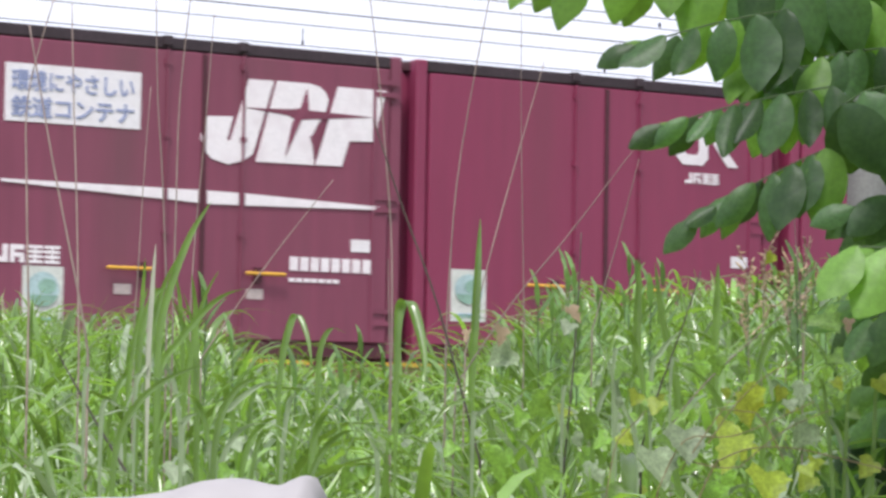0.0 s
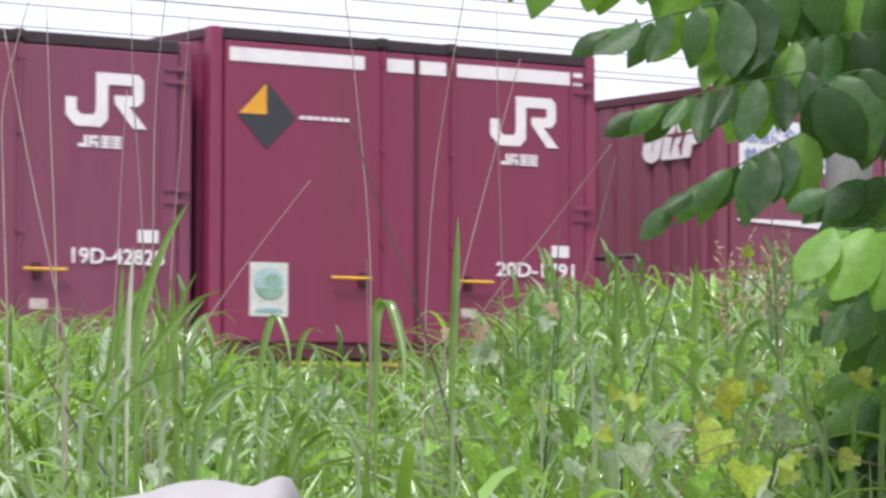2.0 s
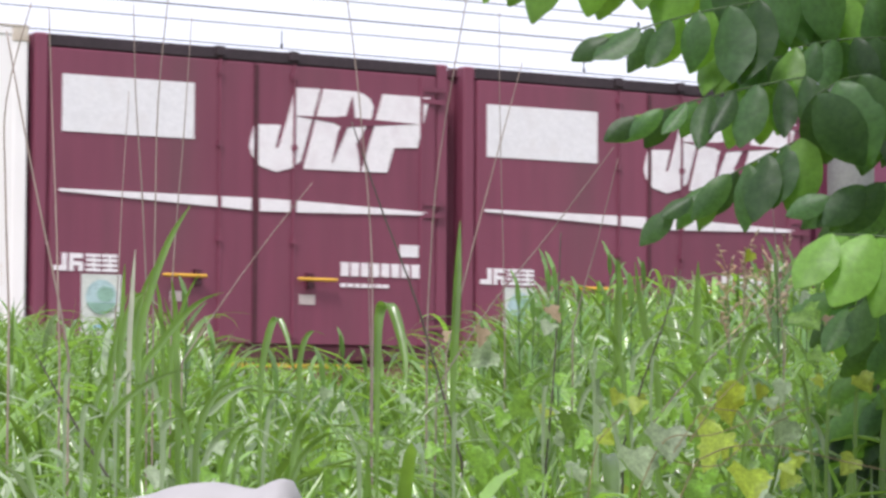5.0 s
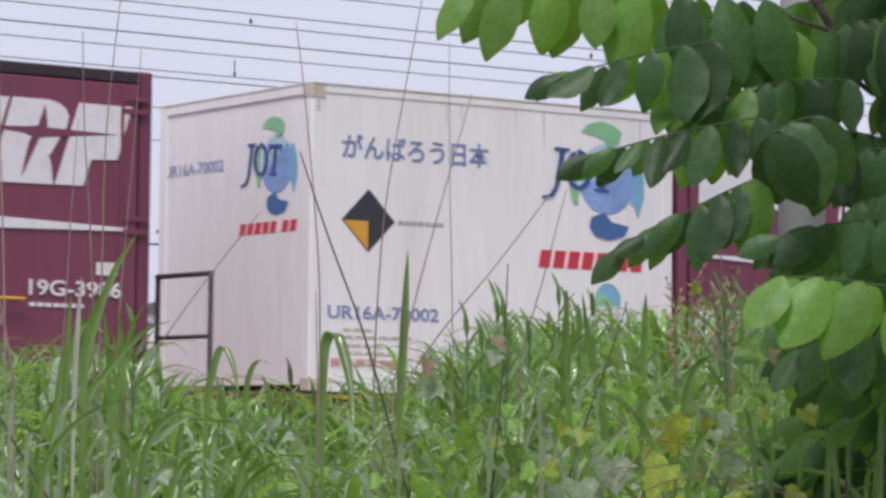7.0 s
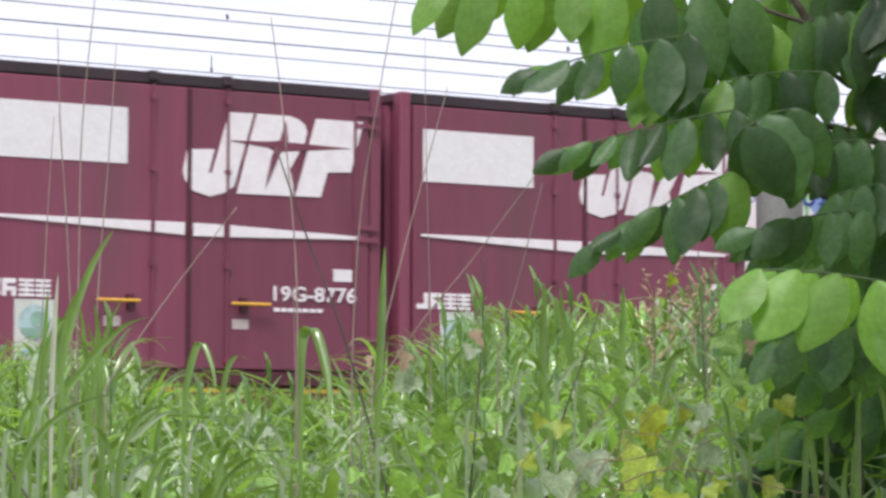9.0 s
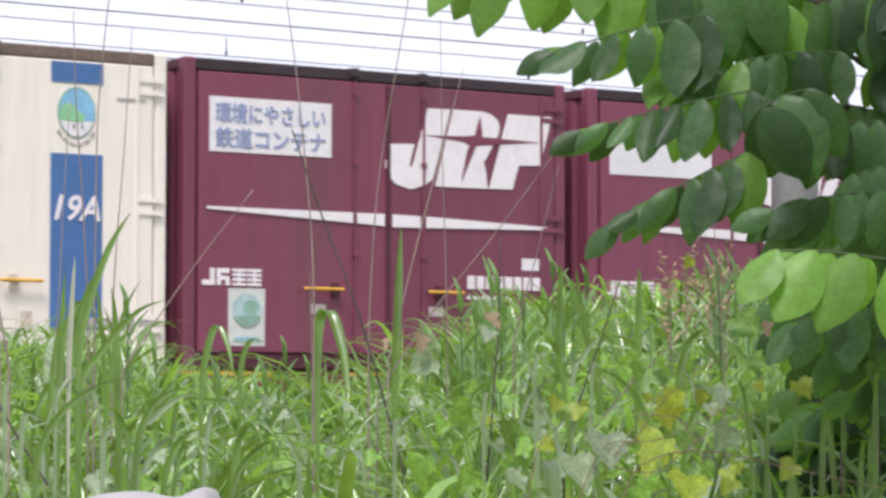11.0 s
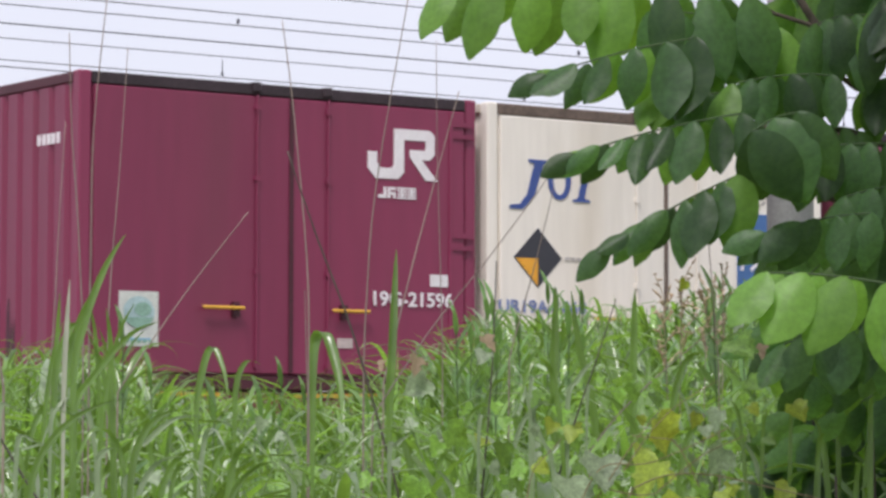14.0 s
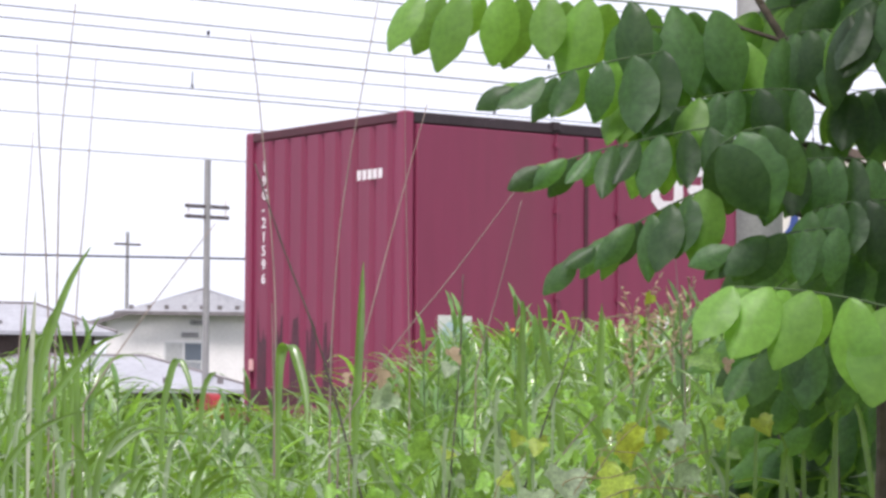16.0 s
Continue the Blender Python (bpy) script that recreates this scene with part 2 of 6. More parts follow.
def shell(c, paint, frame_paint, rail, tall=0.0, seal=None):
    """Body, posts, rails, door leaves, ribs, locking bars, hinges and the corrugated end."""
    h = H + tall
    boxpart("body", (0.03, L - 0.03, 0.03, W - 0.03, 0.05, h - 0.05), paint, c)
    for x0 in (0.0, L - 0.11):
        for y0 in (0.0, W - 0.11):
            boxpart("corner_post", (x0, x0 + 0.11, y0, y0 + 0.11, 0.0, h), paint, c, bevel=0.012)
    for y0 in (-0.004, W - 0.076):
        boxpart("top_rail", (0.112, L - 0.112, y0, y0 + 0.08, h - 0.10, h - 0.004), rail, c, "dark top rail", bevel=0.01)
        boxpart("bottom_rail", (0.112, L - 0.112, y0, y0 + 0.08, 0.0, 0.12), frame_paint, c, bevel=0.01)
    for x0 in (0.002, L - 0.082):
        boxpart("end_rail", (x0, x0 + 0.08, 0.112, W - 0.112, h - 0.09, h - 0.006), frame_paint, c, bevel=0.01)
    boxpart("roof", (0.05, L - 0.05, 0.08, W - 0.08, h - 0.05, h - 0.015), rail, c)
    mid = 1.93
    for x0, x1 in ((0.13, mid - 0.012), (mid + 0.012, L - 0.13)):
        boxpart("door", (x0, x1, -0.014, 0.03, 0.13, h - 0.11), paint, c, bevel=0.008)
    for x0 in (1.60, 2.28):
        bm = bmesh.new()
        tube(bm, (x0, -0.030, 0.14), (x0, -0.030, h - 0.10), 0.010, n=8)
        bar = part("locking_bar", bm, paint, c)
        for z in (0.2, 0.95, 1.7, h - 0.2):
            boxpart("bracket", (x0 - 0.022, x0 + 0.022, -0.043, -0.0145, z - 0.022, z + 0.022), paint, bar)
        boxpart("cam_keeper", (x0 - 0.04, x0 + 0.04, -0.035, 0.05, h - 0.075, h + 0.004), rail, c, bevel=0.008)
    boxpart("door_seal", (mid - 0.02, mid + 0.02, -0.024, -0.0145, 0.14, h - 0.12), seal or frame_paint, c)
    for x0, x1 in ((1.08, 1.47), (2.30, 2.67)):
        handle = boxpart("handle", (x0, x1, -0.085, -0.055, 0.637, 0.665), YELLOW, c, "yellow locking handle", bevel=0.01)
        boxpart("handle_mount", (x1 - 0.1 if x0 < 2 else x0 + 0.1, x1 - 0.04 if x0 < 2 else x0 + 0.16, -0.055, -0.0145, 0.58, 0.70), frame_paint, handle)
    for z in (0.34, 1.26, h - 0.27):
        for dz in (-0.05, 0.05):
            boxpart("hinge", (L - 0.26, L - 0.05, -0.028, -0.0145, z + dz - 0.02, z + dz + 0.02), paint, c)
    boxpart("door_stile", (L - 0.29, L - 0.262, -0.026, -0.0145, 0.14, h - 0.12), paint, c)
    # corrugated ends
    for x0, s in ((0.03, -1), (L - 0.03, 1)):
        bm = bmesh.new()
        n = 8
        for i in range(n):
            y = 0.18 + (W - 0.36) * (i + 0.5) / n
            w = (W - 0.36) / n * 0.3
            q = [(0, -w - 0.03), (0.032, -w), (0.032, w), (0, w + 0.03)]
            lo = [bm.verts.new((x0 + s * a, y + b, 0.1)) for a, b in q]
            hi = [bm.verts.new((x0 + s * a, y + b, h - 0.1)) for a, b in q]
            for j in range(3):
                bm.faces.new((lo[j], lo[j + 1], hi[j + 1], hi[j]))
            bm.faces.new(lo), bm.faces.new(hi)
        part("corrugation", bm, paint, c)
    boxpart("end_sill", (-0.012, 0.03, 0.112, W - 0.112, 0.0, 0.16), frame_paint, c)


def tree_badge(c, x, z, w, h, plate=PLATE):
    b = boxpart("badge", (x, x + w, -0.020, -0.0145, z, z + h), plate, c, "pale sticker with a round tree picture")
    cx, cz = x + w * 0.5, z + h * 0.62
    slabpart("picture", [arc(cx, cz, w * 0.40, h * 0.29, 0, 360, 20)[:-1]], BADGEBLUE, b, y=-0.0245, depth=0.004)
    slabpart("tree_crown", [arc(cx + w * 0.10, cz + h * 0.05, w * 0.22, h * 0.13, 0, 360, 14)[:-1]], BADGEGREEN, b, y=-0.0275, depth=0.0025)
    slabpart("hill", [arc(cx, cz, w * 0.395, h * 0.285, 200, 340, 14)], BADGEGREEN, b, y=-0.0305, depth=0.0025)
    wordbars("caption", b, x + w * 0.12, x + w * 0.88, z + h * 0.06, z + h * 0.12, 5, BADGEGREEN, y=-0.0235)
    slabpart("caption", [rect(x + w * 0.2, x + w * 0.8, z + h * 0.12, z + h * 0.15)], SKYBLUE, b, y=-0.0225, depth=0.002)


def round_badge(c, x, z, rx, rz, y):
    """A round sticker: dark rim, blue sky, green bushes, a white lower field with two dark marks, and a curved caption."""
    b = slabpart("round_badge", [arc(x, z, rx, rz, 0, 360, 28)[:-1]], BADGEGREEN, c, "round tree picture", y=y, depth=0.006)
    slabpart("sky", [arc(x, z, rx * 0.93, rz * 0.93, -20, 200, 20)], SKYBLUE, b, y=y - 0.003, depth=0.002)
    slabpart("field", [arc(x, z, rx * 0.93, rz * 0.93, 200, 340, 20)], PLATE, b, y=y - 0.003, depth=0.002)
    slabpart("tree_crown", [[(x - rx * 0.9, z - rz * 0.3)] + arc(x - rx * 0.45, z + rz * 0.0, rx * 0.45, rz * 0.36, 170, 20, 9) + arc(x + rx * 0.05, z - rz * 0.2, rx * 0.35, rz * 0.25, 90, 0, 6) + [(x + rx * 0.3, z - rz * 0.38)]], GREENPRINT, b, y=y - 0.006, depth=0.002)
    for dx in (-0.2, 0.25):
        slabpart("mark", [rect(x + rx * dx, x + rx * (dx + 0.08), z - rz * 0.62, z - rz * 0.45)], BLACK, b, y=y - 0.006, depth=0.002)
    slabpart("curved_caption", [arc(x, z, rx * 1.25, rz * 1.3, a, a + 14, 4) + arc(x, z, rx * 1.12, rz * 1.17, a + 14, a, 4) for a in range(215, 320, 19)], GREYPRINT, b, y=y, depth=0.004)


def wordbars(name, c, x0, x1, z0, z1, n, material, lean=0.0, y=-0.0225, label=""):
    """Unreadable or brand writing as plain blocks of its size and colour."""
    w = (x1 - x0) / n
    out = []
    for i in range(n):
        a, b = x0 + i * w + w * 0.12, x0 + (i + 1) * w - w * 0.12
        out.append([(a, z0), (b, z0), (b + lean, z1), (a + lean, z1)])
    return slabpart(name, out, material, c, label, y=y, depth=0.008)


def company_mark(c, x, z, h):
    """The operator's short lettering as plain white shapes: a hook, a block, and two dense blocks of bars."""
    w = 1.05 * h
    slabpart("company_lettering", [[(x, z), (x + 0.8 * w, z), (x + 0.8 * w, z + h), (x + 0.5 * w, z + h), (x + 0.5 * w, z + 0.3 * h), (x, z + 0.3 * h)]], MARK, c)
    slabpart("company_lettering", [rect(x + 0.95 * w, x + 1.2 * w, z, z + h), rect(x + 1.2 * w, x + 1.75 * w, z + 0.72 * h, z + h), rect(x + 1.2 * w, x + 1.75 * w, z + 0.32 * h, z + 0.55 * h), rect(x + 1.5 * w, x + 1.78 * w, z, z + 0.32 * h)], MARK, c)
    for k in (2, 3):
        a = x + (k - 0.05) * w
        slabpart("company_lettering", [rect(a, a + 0.9 * w, z + f * h, z + (f + 0.17) * h) for f in (0.0, 0.28, 0.56, 0.83)] + [rect(a + 0.38 * w, a + 0.54 * w, z + f * h, z + (f + 0.11) * h) for f in (0.17, 0.45, 0.73)], MARK, c)


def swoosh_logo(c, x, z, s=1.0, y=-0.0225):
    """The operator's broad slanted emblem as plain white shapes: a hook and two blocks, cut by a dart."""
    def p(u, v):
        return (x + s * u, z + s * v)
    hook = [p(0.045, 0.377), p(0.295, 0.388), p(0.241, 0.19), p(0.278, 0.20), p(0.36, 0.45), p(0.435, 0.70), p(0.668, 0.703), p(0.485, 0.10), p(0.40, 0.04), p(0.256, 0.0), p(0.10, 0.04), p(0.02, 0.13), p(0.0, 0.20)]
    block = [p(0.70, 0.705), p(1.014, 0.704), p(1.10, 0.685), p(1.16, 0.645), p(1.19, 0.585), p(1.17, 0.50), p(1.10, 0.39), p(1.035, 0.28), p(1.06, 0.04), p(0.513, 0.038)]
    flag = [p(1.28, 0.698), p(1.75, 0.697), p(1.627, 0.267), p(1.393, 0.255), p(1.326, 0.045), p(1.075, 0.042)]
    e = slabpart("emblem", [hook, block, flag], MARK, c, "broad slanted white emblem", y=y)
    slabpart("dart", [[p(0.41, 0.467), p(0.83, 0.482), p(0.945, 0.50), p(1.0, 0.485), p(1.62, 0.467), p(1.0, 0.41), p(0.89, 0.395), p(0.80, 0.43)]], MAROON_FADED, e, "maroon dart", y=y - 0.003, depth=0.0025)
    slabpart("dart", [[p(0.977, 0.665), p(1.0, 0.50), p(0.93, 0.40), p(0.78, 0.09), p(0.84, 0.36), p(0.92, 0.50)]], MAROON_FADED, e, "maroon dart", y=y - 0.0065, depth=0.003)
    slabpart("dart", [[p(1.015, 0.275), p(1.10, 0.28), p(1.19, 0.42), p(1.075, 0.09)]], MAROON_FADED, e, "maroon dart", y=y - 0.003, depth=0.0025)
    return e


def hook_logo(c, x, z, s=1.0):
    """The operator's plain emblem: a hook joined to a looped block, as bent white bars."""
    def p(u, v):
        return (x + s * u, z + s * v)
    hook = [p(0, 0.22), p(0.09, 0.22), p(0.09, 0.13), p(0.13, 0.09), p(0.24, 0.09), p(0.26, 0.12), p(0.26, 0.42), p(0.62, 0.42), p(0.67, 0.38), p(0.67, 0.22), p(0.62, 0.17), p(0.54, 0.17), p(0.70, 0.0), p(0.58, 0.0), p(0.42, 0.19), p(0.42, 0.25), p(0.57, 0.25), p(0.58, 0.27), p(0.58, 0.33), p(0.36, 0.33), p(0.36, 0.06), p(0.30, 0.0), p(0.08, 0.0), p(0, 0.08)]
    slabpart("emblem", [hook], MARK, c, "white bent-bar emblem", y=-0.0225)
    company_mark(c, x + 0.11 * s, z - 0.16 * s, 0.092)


def placard(c, x, z, r, amber, y=-0.020):
    q = [(x - r, z), (x, z - r), (x + r, z), (x, z + r)]
    b = slabpart("hazard_placard", [q], BLACK, c, "black and amber diamond placard", y=y, depth=0.005)
    k = 0.06 * r
    wedge = {"ul": [(x - r + k, z + k * 0.4), (x - k * 0.3, z + k * 0.4), (x - k * 0.3, z + r - k)], "ll": [(x - r + k, z - k * 0.4), (x - k * 0.3, z - r + k), (x - k * 0.3, z - k * 0.4)]}[amber]
    slabpart("amber_field", [wedge], ORANGE, b, y=y - 0.0045, depth=0.004)
    wordbars("placard_caption", c, x + r * 1.1, x + r * 2.9, z - 0.014, z + 0.014, 7, GREYPRINT if amber == "ll" else MARK, y=y - 0.0025)


def swoosh_container(x, number="", slogan=False, end_logo=False, soot=False):
    c = thing("freight_container", x, "maroon freight container with slanted white emblem and stripe on wagon", "container", "containers on the train")
    shell(c, MAROON_FADED, MAROON_DARK, ROOF_EDGE)
    board = boxpart("board", (0.22, 1.37, -0.0205, -0.0145, 1.725, 2.165), PLATE, c, "white slogan board" if slogan else "blank faded white board")
    if slogan:
        text("slogan", "環境にやさしい", 0.17, 0.27, 1.975, FADED, board, width=1.04)
        text("slogan", "鉄道コンテナ", 0.17, 0.27, 1.775, FADED, board, width=1.04)
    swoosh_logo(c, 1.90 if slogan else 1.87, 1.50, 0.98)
    slabpart("stripe", [[(0.2, 1.285), (1.58, 1.285), (1.58, 1.20), (0.2, 1.265)], [(1.62, 1.285), (1.89, 1.285), (1.89, 1.185), (1.62, 1.20)], [(1.97, 1.285), (2.25, 1.28), (2.25, 1.185), (1.97, 1.18)], [(2.31, 1.28), (3.56, 1.235), (3.56, 1.21), (2.31, 1.185)]], MARK, c, "tapered white stripe", y=-0.0265)
    company_mark(c, 0.16, 0.66, 0.135)
    if number:
        text("number", number, 0.165, 2.72, 0.69, MARK, c, width=0.80)
    else:
        wordbars("number", c, 2.72, 3.50, 0.69, 0.80, 8, MARK)
    wordbars("small_print", c, 2.72, 3.2, 0.60, 0.63, 7, MARK)
    boxpart("load_plate", (3.30, 3.48, -0.020, -0.0145, 0.86, 0.96), PLATE, c)
    tree_badge(c, 0.40, 0.18, 0.34, 0.46, BADGE)
    for x0 in (1.17, 2.34):
        boxpart("small_plate", (x0, x0 + 0.15, -0.020, -0.0145, 0.45, 0.53), DULLPLATE, c)
    if end_logo:
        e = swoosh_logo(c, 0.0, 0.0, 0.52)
        for q in (e, *e.children):
            q.data.transform(pose(0, 0, 0, 0, 0, -90))
            q.data.transform(pose(0.0, 1.07, 1.82))
        for i in range(9):
            boxpart("end_number", (-0.012, -0.001, W - 0.36, W - 0.28, 2.0 - i * 0.13, 2.08 - i * 0.13), MARK, c)
    return c


def plain_container(x, number, tall=0.0, end_number=False, placard_on=False, paint=MAROON, group="containers on the train"):
    label = "tall maroon freight container with white top bars and amber placard" if tall else "plain maroon steel freight container with white emblem on wagon"
    c = thing("freight_container", x, label, "container", group)
    shell(c, paint, MAROON_DARK, ROOF_EDGE, tall)
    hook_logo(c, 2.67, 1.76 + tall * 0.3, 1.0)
    if number:
        text("number", number, 0.165, 2.73, 0.71, MARK, c, width=0.80)
    boxpart("load_plate", (3.30, 3.48, -0.020, -0.0145, 0.88, 0.98), PLATE, c)
    tree_badge(c, 0.354, 0.33, 0.35, 0.43, BADGE)
    boxpart("small_plate", (2.38, 2.53, -0.020, -0.0145, 0.35, 0.43), DULLPLATE, c)
    if tall:
        for a, b in ((0.16, 1.42), (1.64, 1.90), (1.96, 2.22), (2.33, 3.62)):
            boxpart("top_bar", (a, b, -0.021, -0.0145, H + tall - 0.27, H + tall - 0.16), MARK, c, "white bar")
    if placard_on:
        placard(c, 0.50, 1.93, 0.27, "ul")
    if end_number:
        for i, ch in enumerate("19G-21596"):
            text("end_number", ch, 0.13, W - 0.30, 2.10 - i * 0.125, MARK, c, y=-0.006, spin=-90)
        bars = wordbars("company_lettering", c, 0, 0.40, 0, 0.085, 5, MARK)
        bars.data.transform(pose(0, 0, 0, 0, 0, -90))
        bars.data.transform(pose(0.02, 0.70, 1.92))
        boxpart("end_plate", (-0.02, -0.012, W - 0.19, W - 0.12, 0.33, 0.43), ROSE, c)
        rnd = random.Random(4)
        for k in range(5):
            y = W - 0.18 - (k + 0.5) * (W - 0.36) / 8
            bm = bmesh.new()
            top = [(y - 0.075 + i * 0.025, rnd.uniform(0.55, 0.92) - 0.04 * k) for i in range(7)]
            vs = [bm.verts.new((-0.0045, p, q)) for p, q in [(y - 0.075, 0.165)] + top + [(y + 0.075, 0.165)]]
            bm.faces.new(vs)
            part("scuffed_strip", bm, SOOT, c, "dark scuffed strip")
    return c


def cream_container(x):
    c = thing("freight_container", x, "cream freight container with blue band and yellow handles on wagon", "container", "containers on the train")
    shell(c, CREAM, CREAM_FRAME, RUSTY_FRAME, seal=RUSTY_FRAME)
    for x0, z0 in ((1.84, 0.42), (2.02, 0.45), (1.30, 0.28), (2.50, 0.28)):
        boxpart("latch_plate", (x0, x0 + 0.09, -0.034, -0.0255, z0, z0 + 0.14), CREAM_FRAME, c, "small latch plate")
    for x0 in (0.30, 1.35, 2.35, 3.40):
        boxpart("drain_bracket", (x0, x0 + 0.06, -0.03, -0.0145, 0.14, 0.19), RUSTY_FRAME, c)
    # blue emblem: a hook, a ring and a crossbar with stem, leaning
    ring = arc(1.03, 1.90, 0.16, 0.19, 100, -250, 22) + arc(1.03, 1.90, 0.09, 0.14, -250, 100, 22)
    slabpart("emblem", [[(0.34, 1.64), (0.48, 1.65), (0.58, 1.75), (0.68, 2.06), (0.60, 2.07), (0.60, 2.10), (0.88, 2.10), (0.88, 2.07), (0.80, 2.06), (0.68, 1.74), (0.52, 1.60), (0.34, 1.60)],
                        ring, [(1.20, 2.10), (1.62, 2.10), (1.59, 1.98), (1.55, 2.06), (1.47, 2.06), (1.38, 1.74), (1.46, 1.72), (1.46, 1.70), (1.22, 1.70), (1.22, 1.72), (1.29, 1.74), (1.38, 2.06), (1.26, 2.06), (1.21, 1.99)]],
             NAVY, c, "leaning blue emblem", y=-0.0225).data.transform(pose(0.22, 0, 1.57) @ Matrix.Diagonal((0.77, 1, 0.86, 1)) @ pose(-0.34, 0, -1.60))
    placard(c, 0.52, 1.16, 0.255, "ll")
    text("number", "UR19A-1060", 0.15, 0.10, 0.69, WORN, c, width=0.94)
    band = [boxpart("blue_band", (2.75, 3.20, -0.0205, -0.0145, 2.19, 2.35), BLUE, c), boxpart("blue_band", (2.75, 3.20, -0.0205, -0.0145, 0.28, 1.64), BLUE, c)]
    text("type_number", "19A", 0.27, 2.78, 1.13, MARK, band[1], width=0.40, shear=0.25)
    round_badge(c, 2.97, 1.96, 0.165, 0.20, -0.0205)
    for z, x1 in ((0.44, 0.52), (0.30, 0.50), (0.21, 0.46)):
        wordbars("small_print", c, 0.20, x1, z, z + 0.022, 3, GREYPRINT)
    wordbars("owner_lettering", c, 3.0, 3.64, 0.30, 0.38, 9, GREYPRINT)
    wordbars("small_print", c, 3.28, 3.62, 2.08, 2.10, 1, GREYPRINT)
    return c


def globe_print(c, x, z, s, flip):
    """A blue globe with a green leaf cap and two blue arrows, in plain print."""
    def shape(pts):
        return [(x + u * s, z + v * s) for u, v in pts]
    g = slabpart("globe_print", [arc(x + 0.01 * s, z + 0.05 * s, 0.31 * s, 0.31 * s, 0, 360, 28)[:-1]], PALEBLUE, c, "misty blue globe print", y=0.0035, depth=0.003)
    slabpart("sea", [arc(x + 0.01 * s, z + 0.05 * s, 0.30 * s, 0.30 * s, -160, 45, 20)], DEEPBLUE, g, y=0.0005, depth=0.002)
    slabpart("leaf_cap", [shape(((-0.28, 0.45), (-0.20, 0.525), (-0.066, 0.553), (0.066, 0.53), (0.166, 0.47), (0.13, 0.36), (0.0, 0.32), (-0.02, 0.40), (-0.155, 0.436)))], GREENPRINT, g, y=-0.0020, depth=0.002)
    slabpart("leaf_cap", [shape(((-0.28, 0.33), (-0.37, 0.15), (-0.40, -0.02), (-0.36, -0.17), (-0.31, -0.18), (-0.30, -0.08), (-0.33, 0.1)))], GREENPRINT, g, y=-0.0020, depth=0.002)
    slabpart("arrow", [shape(((0.276, 0.25), (0.354, 0.237), (0.416, 0.09), (0.42, -0.084), (0.354, -0.27), (0.31, -0.15), (0.27, -0.15), (0.31, 0.05)))], SKYBLUE, g, y=-0.0020, depth=0.002)
    slabpart("arrow", [shape(((-0.177, -0.37), (-0.155, -0.283), (-0.02, -0.24), (0.066, -0.317), (0.254, -0.35), (0.20, -0.438), (0.044, -0.478), (-0.11, -0.45)))], BLUE, g, y=-0.0020, depth=0.002)
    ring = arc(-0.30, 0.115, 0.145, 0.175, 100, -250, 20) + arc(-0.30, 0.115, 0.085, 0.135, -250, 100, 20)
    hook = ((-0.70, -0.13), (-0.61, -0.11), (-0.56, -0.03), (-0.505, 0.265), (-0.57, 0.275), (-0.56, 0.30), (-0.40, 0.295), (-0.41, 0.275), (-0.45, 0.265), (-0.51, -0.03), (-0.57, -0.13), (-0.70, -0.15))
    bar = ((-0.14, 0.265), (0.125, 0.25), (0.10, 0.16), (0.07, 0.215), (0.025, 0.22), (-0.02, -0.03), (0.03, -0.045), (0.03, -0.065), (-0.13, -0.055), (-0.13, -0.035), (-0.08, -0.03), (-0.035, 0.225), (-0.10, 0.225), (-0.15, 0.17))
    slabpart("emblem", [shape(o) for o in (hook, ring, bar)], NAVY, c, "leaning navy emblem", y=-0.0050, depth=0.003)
    lo, hi = (-0.66, -0.54) if flip else (-0.74, -0.59)
    for a, b, count in ((-0.74, 0.02, 5), (0.10, 0.41, 2)):
        wordbars("red_wordmark", c, x + a * s, x + b * s, z + lo * s, z + hi * s, count, RED, lean=0.03 * s, y=0.0015, label="slanted red wordmark blocks")


